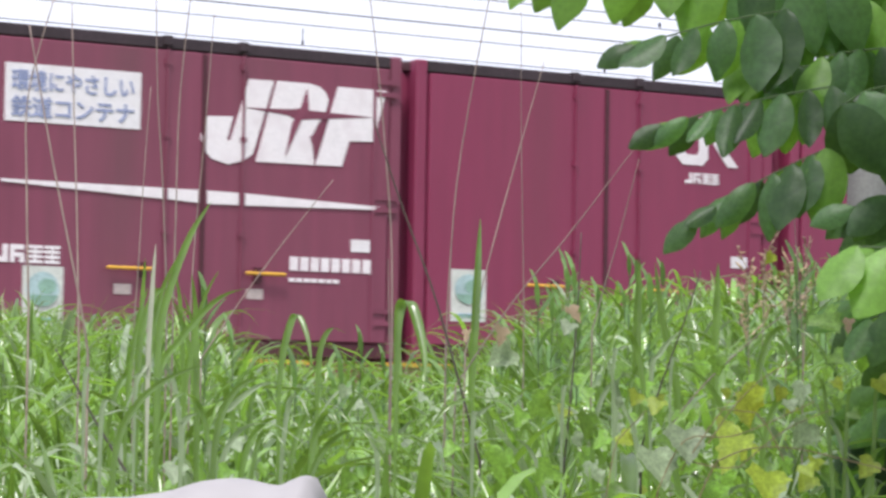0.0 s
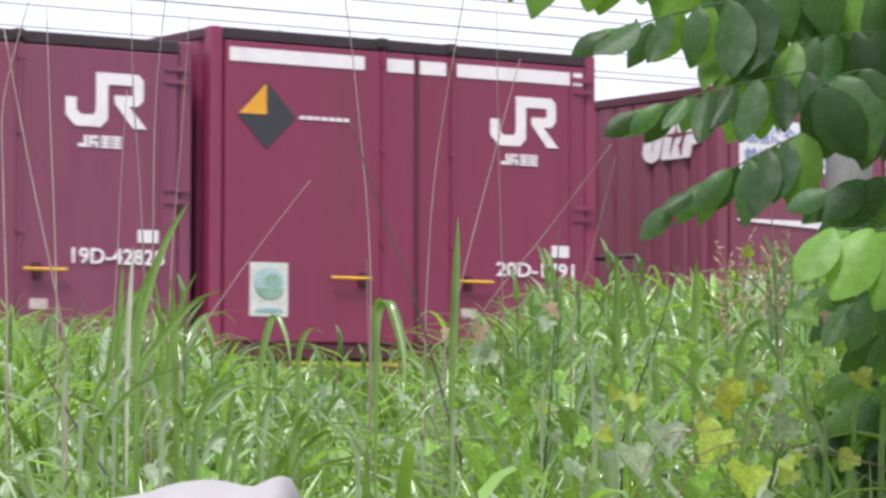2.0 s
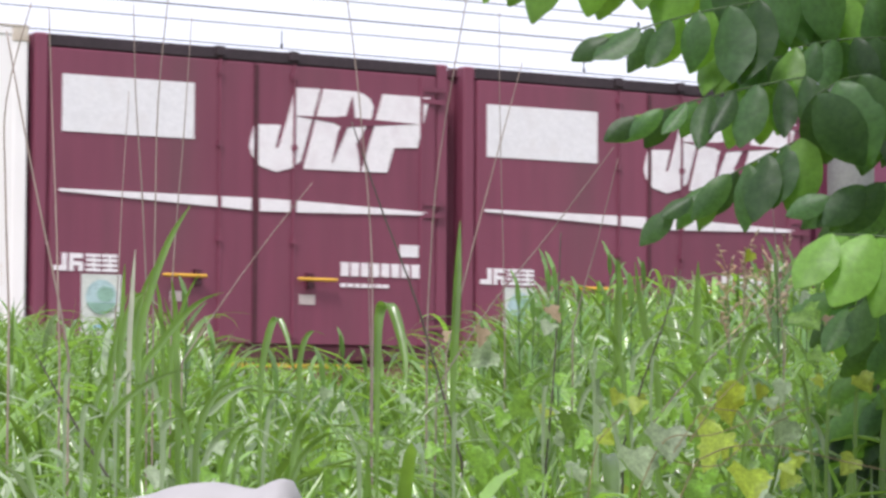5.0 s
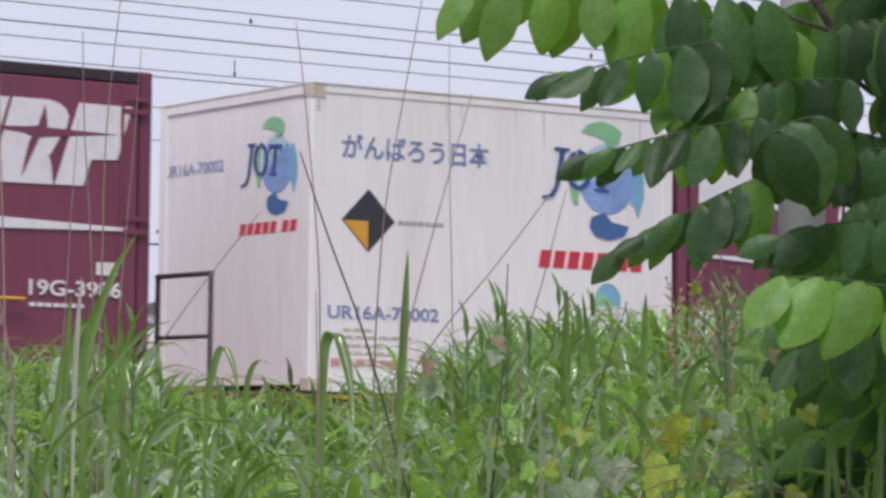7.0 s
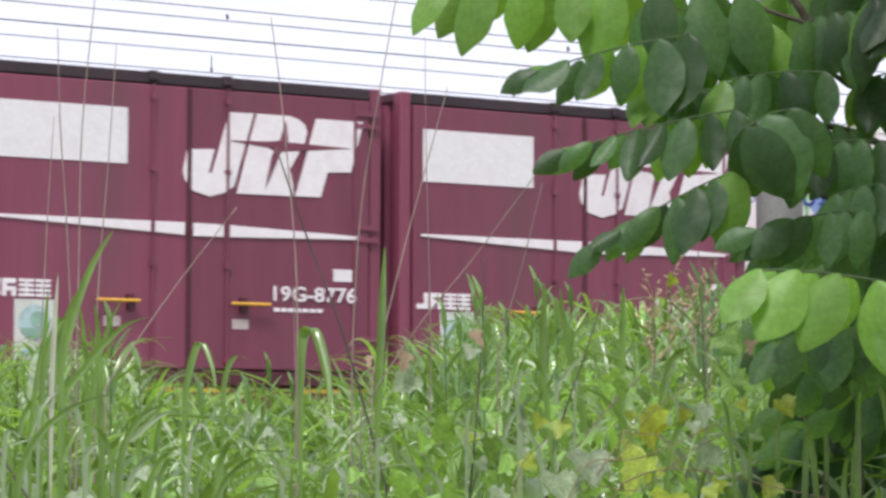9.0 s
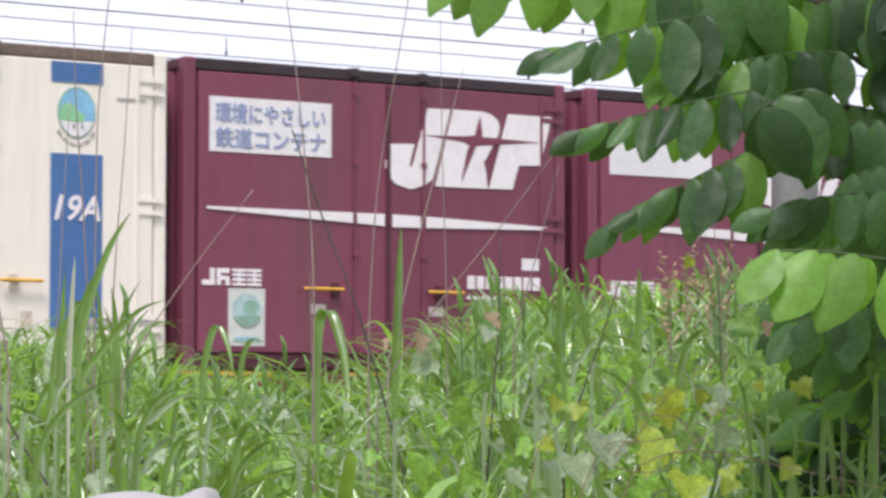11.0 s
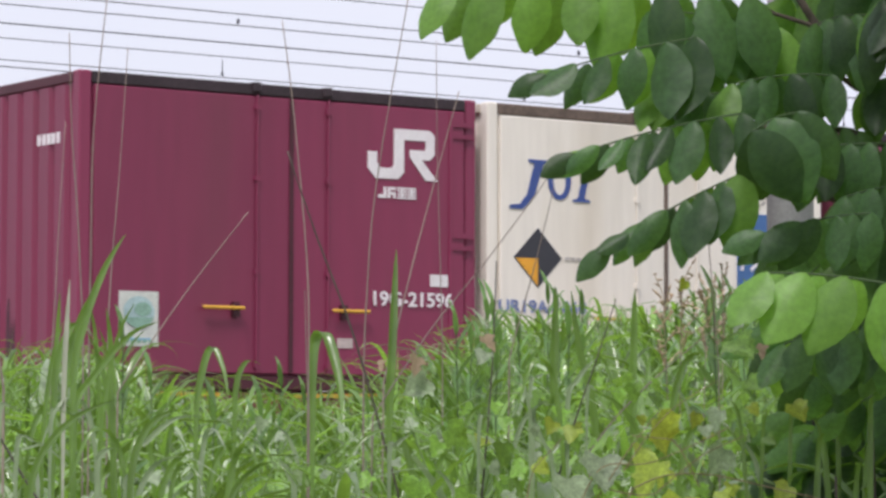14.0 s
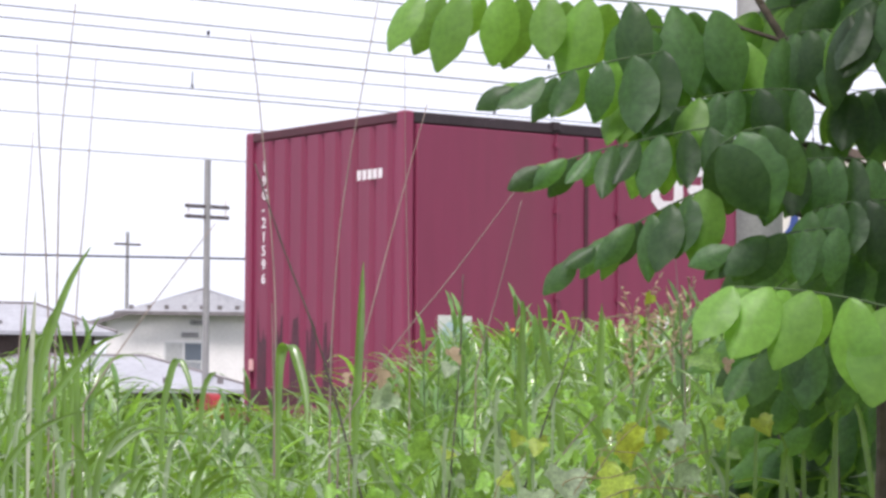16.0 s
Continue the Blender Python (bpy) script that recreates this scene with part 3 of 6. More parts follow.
def white_container(x):
    c = thing("freight_container", x, "white insulated container with blue globe prints and rusty corners", "container", "containers on the train")
    h = H + 0.03
    boxpart("body", (0.02, L - 0.02, 0.006, W - 0.02, 0.05, h - 0.03), WHITE, c, bevel=0.006)
    for x0 in (0.004, L - 0.074):
        boxpart("end_rail", (x0, x0 + 0.07, 0.132, W - 0.132, h - 0.075, h - 0.001), WHITE, c)
    for x0 in (0.0, L - 0.13):
        for y0 in (0.0, W - 0.13):
            boxpart("corner_post", (x0, x0 + 0.13, y0, y0 + 0.13, 0.0, h), WHITE, c, bevel=0.015)
    for y0 in (-0.002, W - 0.068):
        boxpart("top_rail", (0.132, L - 0.132, y0, y0 + 0.07, h - 0.07, h), WHITE, c, bevel=0.01)
        boxpart("bottom_rail", (0.132, L - 0.132, y0, y0 + 0.07, 0.0, 0.13), WHITE, c)
    for i in range(6):
        x0 = 0.62 + i * 0.5
        boxpart("side_rib", (x0, x0 + 0.010, 0.003, 0.02, 0.14, h - 0.08), WHITE, c)
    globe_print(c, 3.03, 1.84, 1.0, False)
    text("slogan", "がんばろう日本", 0.215, 0.30, 1.93, WORN, c, y=0.005, width=1.48)
    placard(c, 0.565, 1.41, 0.26, "ll", y=0.002)
    text("number", "UR16A-70002", 0.15, 0.18, 0.60, WORN, c, y=0.005, width=1.10)
    for z, x1, k in ((0.50, 0.62, 3), (0.44, 1.02, 6), (0.37, 0.72, 4), (0.31, 0.86, 5)):
        wordbars("small_print", c, 0.32, x1, z, z + 0.022, k, CREAM_FRAME, y=0.001)
    wordbars("small_print", c, 0.2, 0.92, 0.21, 0.27, 6, ROSE, y=0.001)
    # rust where water stands: corner castings, the roof's edge and the foot
    for x0 in (-0.004, L - 0.136):
        for z0 in (-0.002, h - 0.118):
            boxpart("corner_casting", (x0, x0 + 0.14, -0.006, 0.134, z0, z0 + 0.12), CREAM_FRAME, c, "rusty corner casting", bevel=0.012)
    boxpart("roof_edge", (0.0, L, -0.006, W + 0.006, h + 0.001, h + 0.014), CREAM_FRAME, c, "rust-stained roof edge")
    rnd = random.Random(12)
    for k in range(26):
        x0, z0, w = rnd.uniform(0.15, L - 0.2), rnd.choice((h - 0.075, 0.70, 0.45, 0.32)), rnd.uniform(0.006, 0.016)
        n = rnd.uniform(0.10, 0.34)
        slabpart("rust_streak", [[(x0, z0), (x0 + w, z0), (x0 + w * 0.6, z0 - n), (x0 + w * 0.4, z0 - n)]], STREAK, c, "thin rust streak", y=0.0045, depth=0.003)
    for x0, w in ((0.9, 0.5), (1.9, 0.35), (2.7, 0.55)):
        boxpart("fork_pocket", (x0, x0 + w, -0.0045, 0.02, 0.02, 0.085), RUSTY_FRAME, c, "dark fork pocket")
    round_badge(c, 3.06, 0.84, 0.14, 0.15, 0.002)
    wordbars("owner_lettering", c, 2.65, 3.4, 0.42, 0.48, 9, PALEBLUE, y=0.001)
    boxpart("rust_streak", (0.05, 0.075, -0.0035, -0.001, h - 0.22, h - 0.03), CREAM_FRAME, c, "rust streak")
    # the end wall carries the same prints, smaller
    before = set(c.children)
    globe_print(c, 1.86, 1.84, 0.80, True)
    for o in set(c.children) - before:
        for q in (o, *o.children):
            q.data.transform(pose(0, 0, 0, 0, 0, -90))
            q.data.transform(pose(0.0155, 2.43, 0))
    text("number", "UR16A-70002", 0.14, 2.42, 1.88, FADED, c, y=0.0195, width=1.0, spin=-90)
    return c


def wheel_mesh():
    bm = bmesh.new()
    tube(bm, (0, 0.0, 0), (0, 0.10, 0), 0.43, n=24)
    tube(bm, (0, 0.10, 0), (0, 0.13, 0), 0.46, n=24)
    tube(bm, (0, -0.06, 0), (0, 0.0, 0), 0.10, n=12)
    return finish(bm, "wheel", STEEL)


def flat_wagon(x0, x1):
    """Low flat wagon under five containers: sills, bogies, buffers, end rails."""
    w = thing("flat_wagon", x0, "maroon flat wagon with yellow sill marks and black bogies", "rail wagon", "wagons of the train")
    n = x1 - x0
    boxpart("deck", (0, n, 0.05, W - 0.05, -0.14, -0.005), WAGON, w, bevel=0.01)
    for y0 in (0.03, W - 0.13):
        bm = bmesh.new()
        slab(bm, [(0.2, -0.02), (n - 0.2, -0.02), (n - 0.2, -0.3), (n * 0.72, -0.3), (n * 0.62, -0.52), (n * 0.38, -0.52), (n * 0.28, -0.3), (0.2, -0.3)], y0, y0 + 0.10)
        part("side_sill", bm, WAGON, w)
    for i in range(11):
        a = 0.4 + i * (n - 1.4) / 10.4
        boxpart("sill_mark", (a, a + 1.15, 0.012, 0.029, -0.055, -0.022), YELLOW, w, "yellow edge mark")
    wm = wheel_mesh()
    for bx in (2.4, n - 2.4):
        bogie = boxpart("bogie", (bx - 1.3, bx + 1.3, 0.45, 0.60, -0.62, -0.38), STEEL, w, bevel=0.03)
        boxpart("bolster", (bx - 0.25, bx + 0.25, 0.61, W - 0.61, -0.5, -0.16), STEEL, bogie)
        boxpart("side_frame", (bx - 1.3, bx + 1.3, W - 0.60, W - 0.45, -0.62, -0.38), STEEL, bogie, bevel=0.03)
        for dx in (-0.95, 0.95):
            for y, s in ((0.70, 1), (W - 0.70, -1)):
                o = new("wheel", wm)
                o.parent = bogie
                o.matrix_basis = pose(bx + dx, y, -0.57, 0, 0, 0 if s > 0 else 180)
    for ex, s in ((0.0, -1), (n, 1)):
        boxpart("coupler", tuple(sorted((ex, ex + s * 0.55))) + (W / 2 - 0.12, W / 2 + 0.12, -0.42, -0.18), STEEL, w, bevel=0.03)
        if s < 0:
            continue
        bm = bmesh.new()
        r = ex - s * 0.1
        for ya in (0.04,):
            tube(bm, (r, ya, -0.01), (r, ya, 0.90), 0.022), tube(bm, (r, ya + 0.85, -0.01), (r, ya + 0.85, 0.90), 0.022)
            tube(bm, (r, ya - 0.02, 0.92), (r, ya + 0.87, 0.92), 0.022), tube(bm, (r, ya, 0.42), (r, ya + 0.85, 0.42), 0.018)
        part("end_rail", bm, GREYSTEEL, w, "bent grey steel hand rail")
    if x0 < 5:
        bm = bmesh.new()
        tube(bm, (-0.16, W - 0.02, -0.03), (-0.04, W - 0.02, -0.03), 0.15, n=20)
        part("tail_disc", bm, WAGONRED, w, "red tail disc")
        boxpart("tail_bracket", (-0.1, 0.0, W - 0.5, W - 0.02, -0.3, -0.2), WAGONRED, w)
    return w


plain_container(0.0, "19G-21596", end_number=True)
cream_container(3.90)
swoosh_container(7.84, slogan=True)
swoosh_container(11.87, "19G-8776")
swoosh_container(15.84, "19G-3986")
white_container(21.1)
swoosh_container(24.94)
swoosh_container(28.88)
plain_container(32.92, "19D-42828", paint=MAROON_PLUM)
plain_container(36.87, "20D-1791", tall=0.15, placard_on=True)
swoosh_container(42.0, slogan=True, end_logo=True)
plain_container(45.92, "")
plain_container(49.9, "")
plain_container(53.85, "")
flat_wagon(-0.25, 20.3)
flat_wagon(20.75, 41.2)
flat_wagon(41.6, 62.0)
# ---- ground and railway ----
EARTH = mat("grassy_earth", (0.075, 0.10, 0.035), 0.95, var=0.35, scale=0.8, fine=14, bump=0.6)
BALLAST = mat("ballast_stone", (0.20, 0.17, 0.15), 0.9, var=0.35, scale=12, fine=60, bump=0.8)
RAILSTEEL = mat("rail_steel", (0.16, 0.09, 0.06), 0.5, metal=0.6, var=0.2, scale=8, fine=50)


def ground_height(x, y):
    rise = min(1.0, max(0.0, (y - 12.5) / 4.5))
    fall = min(1.0, max(0.0, (y - 33.0) / 6.0))
    bank = rise * rise * (3 - 2 * rise) - fall * fall * (3 - 2 * fall)
    rough = 0.05 * noise.noise(Vector((x * 0.4, y * 0.4, 0))) if abs(x) < 60 and y < 15 else 0
    return -0.65 + 0.25 * bank + rough - (2.4 * fall if y > 33 else 0)


def make_ground():
    xs = [-3000, -800, -200, -60] + [-30 + i * 1.5 for i in range(81)] + [120, 200, 800, 3000]
    ys = [-3000, -800, -200, -50, -10] + [-5 + i * 1.0 for i in range(50)] + [60, 100, 200, 800, 3000]
    bm = bmesh.new()
    g = [[bm.verts.new((x, y, ground_height(x, y))) for x in xs] for y in ys]
    for j in range(len(ys) - 1):
        for i in range(len(xs) - 1):
            bm.faces.new((g[j][i], g[j][i + 1], g[j + 1][i + 1], g[j + 1][i]))
    ob = new("ground", finish(bm, "ground", EARTH, True))
    tagged(ob, "earth under rank grass, rising to the railway bank", "ground", kind="structure")
    bm = bmesh.new()
    prof = [(18.3, -0.42), (19.6, -0.12), (33.0, -0.12), (34.4, -0.45)]
    a = [bm.verts.new((-140, y, z)) for y, z in prof]
    b = [bm.verts.new((220, y, z)) for y, z in prof]
    for i in range(3):
        bm.faces.new((a[i], b[i], b[i + 1], a[i + 1]))
    tagged(new("ballast_bed", finish(bm, "ballast_bed", BALLAST)), "grey-brown ballast bed of two tracks", "ballast", kind="structure")
    for cy in (TRACK_Y + W / 2, TRACK_Y + W / 2 + 4.2, TRACK_Y + W / 2 + 8.2):
        for s in (-1, 1):
            bm = bmesh.new()
            y = cy + s * 0.565
            pr = [(y - 0.065, -0.119), (y + 0.065, -0.119), (y + 0.02, -0.09), (y + 0.02, -0.04), (y + 0.035, -0.03), (y + 0.035, -0.005), (y - 0.035, -0.005), (y - 0.035, -0.03), (y - 0.02, -0.04), (y - 0.02, -0.09)]
            a = [bm.verts.new((-140, p, q)) for p, q in pr]
            b = [bm.verts.new((220, p, q)) for p, q in pr]
            for i in range(len(pr)):
                j = (i + 1) % len(pr)
                bm.faces.new((a[i], a[j], b[j], b[i]))
            tagged(new("rail", finish(bm, "rail", RAILSTEEL)), "rusty steel running rail on ballast", "rail", "running rails", kind="structure")


make_ground()


# ---- overhead line, masts, poles ----
WIRE = mat("weathered_wire", (0.10, 0.10, 0.13), 0.6, metal=0.4, var=0.1)
POLE = mat("grey_utility_pole", (0.27, 0.26, 0.27), 0.8, var=0.1, scale=2, fine=20)


overhead = tagged(new("overhead_line"), "overhead railway line of thin wires on a concrete mast", "overhead line")


def wire(y, z, r=0.012, sag=0.0):
    cu = bmesh.new()
    xs = [-60 + i * 5 for i in range(49)]
    rows = []
    for x in xs:
        s = sag * (((x - 15) / 50.0) % 1.0 - 0.5) ** 2 * 4
        rows.append([cu.verts.new((x, y + r * math.cos(a), z + s + r * math.sin(a))) for a in (0.5, 2.6, 4.7)])
    for p, q in zip(rows, rows[1:]):
        for i in range(3):
            cu.faces.new((p[i], p[(i + 1) % 3], q[(i + 1) % 3], q[i]))
    part("wire", cu, WIRE, overhead)


for y, k in ((27.0, 0.1625), (27.6, 0.158), (22.2, 0.151), (31.0, 0.1455), (31.6, 0.1375), (26.4, 0.135), (34.5, 0.1235), (35.0, 0.1110), (28.5, 0.1720), (22.6, 0.1790), (30.0, 0.186)):
    wire(y, EYE_Z + k * y, 0.007)


def dropper(x, y, z0, z1):
    bm = bmesh.new()
    tube(bm, (x, y, z0), (x, y, z1), 0.007, n=5)
    box(bm, x - 0.012, x + 0.012, y - 0.012, y + 0.012, z0 - 0.03, z0 + 0.015)
    part("dropper", bm, WIRE, overhead)


for x in (6.0, 11.0, 16.5, 21.0, 26.5, 33.0):
    dropper(x, 27.3, EYE_Z + 0.158 * 27.6, EYE_Z + 0.1625 * 27.0)
    dropper(x + 2.2, 31.3, EYE_Z + 0.1375 * 31.6, EYE_Z + 0.1455 * 31.0)


def catenary_mast(x, y):
    m = new("mast")
    m.parent = overhead
    m.location = (x, y, -0.5)
    bm = bmesh.new()
    tube(bm, (0, 0, 0), (0, 0, 9.5), 0.19, 0.15, 20)
    part("shaft", bm, CONCRETE, m, "round grey concrete mast", smooth=True)
    bm = bmesh.new()
    tube(bm, (0, 0.1, 6.6), (0, 6.0, 6.9), 0.04), tube(bm, (0, 0.1, 5.4), (0, 5.2, 6.8), 0.035)
    part("cantilever_arm", bm, GREYSTEEL, m)
    for z in (5.4, 6.6):
        bm = bmesh.new()
        tube(bm, (0, 0, z - 0.06), (0, 0, z + 0.06), 0.2, n=20)
        part("collar", bm, GREYSTEEL, m)


catenary_mast(15.435, 17.43)


def utility_pole(x, y, top, r, arms):
    m = new("utility_pole")
    tagged(m, "slim grey concrete utility pole among the houses", "pole", "utility poles")
    m.location = (x, y, -3.0)
    bm = bmesh.new()
    tube(bm, (0, 0, 0), (0, 0, top + 3), r * 1.2, r, 12)
    part("shaft", bm, POLE, m)
    for dz in arms:
        bm = bmesh.new()
        box(bm, -0.72, 0.72, -0.05, 0.05, top + 3 - dz - 0.05, top + 3 - dz + 0.05)
        arm = part("crossarm", bm, GREYSTEEL, m)
        for i in range(3):
            bm = bmesh.new()
            tube(bm, (-0.62 + i * 0.62, 0, top + 3 - dz + 0.05), (-0.62 + i * 0.62, 0, top + 3 - dz + 0.24), 0.05, 0.03, 8)
            part("insulator", bm, MARK, arm)


utility_pole(45.68, 75.56, EYE_Z + 8.35, 0.09, (1.35, 1.65))
utility_pole(74.3, 130.4, EYE_Z + 10.6, 0.085, (0.6,))
bm = bmesh.new()
tube(bm, (25, 88.0, EYE_Z + 5.7), (64, 70.0, EYE_Z + 5.65), 0.035, n=5)
tagged(new("service_cable", finish(bm, "service_cable", WIRE)), "single dark service cable between poles", "cable")


# ---- houses beyond the tracks ----
SIDING = mat("off_white_siding", (0.78, 0.75, 0.75), 0.7, var=0.05, scale=1, fine=10)
TIN = mat("pale_metal_roof", (0.34, 0.34, 0.37), 0.6, metal=0.1, var=0.1, scale=0.7, fine=6)
DARKWOOD = mat("dark_timber_wall", (0.07, 0.05, 0.045), 0.8, var=0.2, scale=2, fine=12)
GLASS = mat("window_glass", (0.10, 0.12, 0.15), 0.08, var=0.1, scale=1)
FRAME = mat("aluminium_frame", (0.6, 0.6, 0.6), 0.4, metal=0.3, var=0.05)
SHADE = mat("room_curtain", (0.40, 0.40, 0.41), 0.8, var=0.1)


FASCIA = mat("dark_roof_trim", (0.17, 0.15, 0.155), 0.6, var=0.2, scale=3, fine=30)


def roof_panel(bm, a, b, c, d, t=0.12):
    """A sloping roof slab through four corners, with thickness."""
    top = [bm.verts.new(v) for v in (a, b, c, d)]
    low = [bm.verts.new((v[0], v[1], v[2] - t)) for v in (a, b, c, d)]
    bm.faces.new(top), bm.faces.new(low[::-1])
    for i in range(4):
        j = (i + 1) % 4
        bm.faces.new((top[j], top[i], low[i], low[j]))


def gable_house(name, label, at, turn, w, d, base, eave, ridge, wall_mat, roof_mat, windows=()):
    """A house with its gable towards -y: walls, two roof slopes, seams, windows."""
    h = new(name)
    tagged(h, label, "house", "houses beyond the railway")
    h.matrix_basis = pose(at[0], at[1], 0, 0, 0, turn)
    bm = bmesh.new()
    pts = [(-w / 2, base), (w / 2, base), (w / 2, eave), (0, ridge - 0.15), (-w / 2, eave)]
    slab(bm, pts, 0, d)
    part("wall", bm, wall_mat, h)
    for s in (-1, 1):
        bm = bmesh.new()
        o = 0.9
        k = (ridge - eave) / (w / 2)
        e = (s * (w / 2 + o), eave - o * k + 0.1)
        roof_panel(bm, (e[0], -0.3, e[1]), (e[0], d + 0.5, e[1]), (0, d + 0.5, ridge + 0.1), (0, -0.3, ridge + 0.1))
        roof = part("roof", bm, roof_mat, h)
        bm = bmesh.new()
        roof_panel(bm, (e[0], -0.34, e[1] + 0.01), (e[0], -0.305, e[1] + 0.01), (0, -0.305, ridge + 0.11), (0, -0.34, ridge + 0.11), 0.16)
        part("bargeboard", bm, FASCIA, roof)
        for i in range(9):
            y = -0.25 + i * (d + 0.8) / 8
            bm = bmesh.new()
            roof_panel(bm, (e[0], y, e[1] + 0.06), (e[0], y + 0.06, e[1] + 0.06), (0, y + 0.06, ridge + 0.16), (0, y, ridge + 0.16), 0.055)
            part("seam", bm, roof_mat, roof)
    for x, z, ww, hh in windows:
        win = boxpart("window", (x, x + ww, -0.03, -0.004, z, z + hh), FRAME, h, "sliding aluminium window")
        for i in range(2):
            a = x + 0.06 + i * (ww / 2 - 0.02)
            boxpart("pane", (a, a + ww / 2 - 0.1, -0.042, -0.032, z + 0.06, z + hh - 0.06), SHADE if i == 0 else GLASS, win)
        boxpart("sill", (x - 0.05, x + ww + 0.05, -0.12, -0.031, z - 0.08, z - 0.01), FRAME, win)
        bm = bmesh.new()
        for i in range(9):
            box(bm, x + ww * 0.5 + i * ww * 0.055, x + ww * 0.5 + i * ww * 0.055 + 0.03, -0.3, -0.27, z - 0.1, z + 0.45)
        box(bm, x + ww * 0.5, x + ww, -0.31, -0.26, z + 0.42, z + 0.46)
        part("balcony_rail", bm, FRAME, win)
    if windows:
        # a lean-to slope across the gable, with a dark fascia and a row of snow guards
        lo = ridge - 0.74
        bm = bmesh.new()
        roof_panel(bm, (-w / 2 + 0.3, -0.6, lo), (w / 2 - 0.3, -0.6, lo), (0.02, -0.36, ridge + 0.06), (-0.02, -0.36, ridge + 0.06), 0.06)
        front = part("roof", bm, TIN, h)
        boxpart("fascia", (-w / 2 + 0.28, w / 2 - 0.28, -0.66, -0.605, lo - 0.13, lo + 0.01), FASCIA, front)
        for k in range(9):
            x = -w / 2 + 0.9 + k * (w - 1.8) / 8
            boxpart("snow_guard", (x - 0.08, x + 0.08, -0.58, -0.50, lo + 0.10, lo + 0.24), FASCIA, front)
        for x, z, ww in ((-0.45, EYE_Z + 4.5, 0.75), (-0.75, EYE_Z + 4.05, 0.65)):
            vent = boxpart("vent", (x, x + ww, -0.05, -0.004, z, z + 0.2), FRAME, h)
            for k in range(3):
                boxpart("louvre", (x + 0.03, x + ww - 0.03, -0.07, -0.052, z + 0.03 + k * 0.055, z + 0.06 + k * 0.055), GREYSTEEL, vent)
        for k in range(18):
            x = -w / 2 + 0.2 + k * (w - 0.4) / 17
            boxpart("siding_batten", (x, x + 0.03, -0.015, -0.003, base, eave - 0.05), SIDING, h)
    return h


gable_house("house", "two-storey off-white house with a pale gabled metal roof", (57.5, 95.4), -31, 6.9, 9, -3.0, EYE_Z + 4.65, EYE_Z + 5.7, SIDING, TIN, windows=((-1.35, EYE_Z + 2.75, 1.4, 1.15),))


def hip_house(name, label, at, turn, w, d, base, eave, ridge):
    h = new(name)
    tagged(h, label, "house", "houses beyond the railway")
    h.matrix_basis = pose(at[0], at[1], 0, 0, 0, turn)
    boxpart("wall", (-w / 2, w / 2, -d / 2, d / 2, base, eave), DARKWOOD, h)
    o = 0.6
    c = [(-w / 2 - o, -d / 2 - o, eave), (w / 2 + o, -d / 2 - o, eave), (w / 2 + o, d / 2 + o, eave), (-w / 2 - o, d / 2 + o, eave)]
    r = [(-w / 2 + d / 2, 0, ridge), (w / 2 - d / 2, 0, ridge)]
    for q in ((c[0], c[1], r[1], r[0]), (c[2], c[3], r[0], r[1])):
        bm = bmesh.new()
        roof_panel(bm, *q)
        part("roof", bm, TIN, h)
    for q in ((c[1], c[2], r[1]), (c[3], c[0], r[0])):
        bm = bmesh.new()
        t = [bm.verts.new(v) for v in q]
        u = [bm.verts.new((v[0], v[1], v[2] - 0.12)) for v in q]
        bm.faces.new(t), bm.faces.new(u[::-1])
        for i in range(3):
            bm.faces.new((t[(i + 1) % 3], t[i], u[i], u[(i + 1) % 3]))
        part("roof", bm, TIN, h)
    bm = bmesh.new()
    for a, b in ((c[0], r[0]), (c[1], r[1]), (r[0], r[1])):
        tube(bm, a, b, 0.055, n=6)
    part("ridge_cap", bm, FASCIA, h)
    for k in range(6):
        x = -w / 2 + 0.6 + k * (w - 1.2) / 5
        boxpart("snow_guard", (x - 0.09, x + 0.09, -d / 2 - 0.05, -d / 2 + 0.06, eave + 0.17, eave + 0.34), FASCIA, h)


hip_house("house", "dark timber house with a pale hipped metal roof", (41.0, 87.4), -21.5, 13.0, 3.4, -3.0, EYE_Z + 3.6, EYE_Z + 4.55)
hip_house("house", "low house with a grey hipped metal roof", (43.9, 79.6), -28, 9.0, 5.4, -3.0, EYE_Z + 1.72, EYE_Z + 2.75)


# ---- plants ----
GRASS = mat("grass_blade", (0.174, 0.298, 0.070), 0.26, var=0.18, scale=3, fine=25, trans=(0.25, 0.43, 0.05), island=0.48, spec=1.1)
# pale undersides, and the sky's sheen on bent blades put into the colour
GRASS_PALE = mat("pale_underside_and_sheen", (0.34, 0.43, 0.26), 0.35, var=0.12, scale=4, fine=30, trans=(0.30, 0.42, 0.18), island=0.35, spec=0.9)
GRASS_DRY = mat("dry_grass_stalk", (0.27, 0.205, 0.18), 0.7, var=0.15, scale=6, fine=40, obvar=0.25)
STEM_DARK = mat("dark_weed_stalk", (0.075, 0.062, 0.05), 0.7, var=0.2, scale=8, fine=50)
REED = mat("pale_dry_reed", (0.42, 0.44, 0.34), 0.6, var=0.12, scale=6, fine=40)
LEAF = mat("locust_leaflet", (0.056, 0.105, 0.049), 0.42, var=0.16, scale=2.5, fine=13, trans=(0.21, 0.43, 0.04), obvar=0.5, bump=0.05, spec=0.35)
# brighter copy of the leaflet: light shining through is put into its colour
LEAF_BRIGHT = mat("lit_locust_leaflet", (0.145, 0.285, 0.055), 0.45, var=0.12, scale=2.5, fine=13, trans=(0.34, 0.60, 0.05), obvar=0.25, bump=0.04)
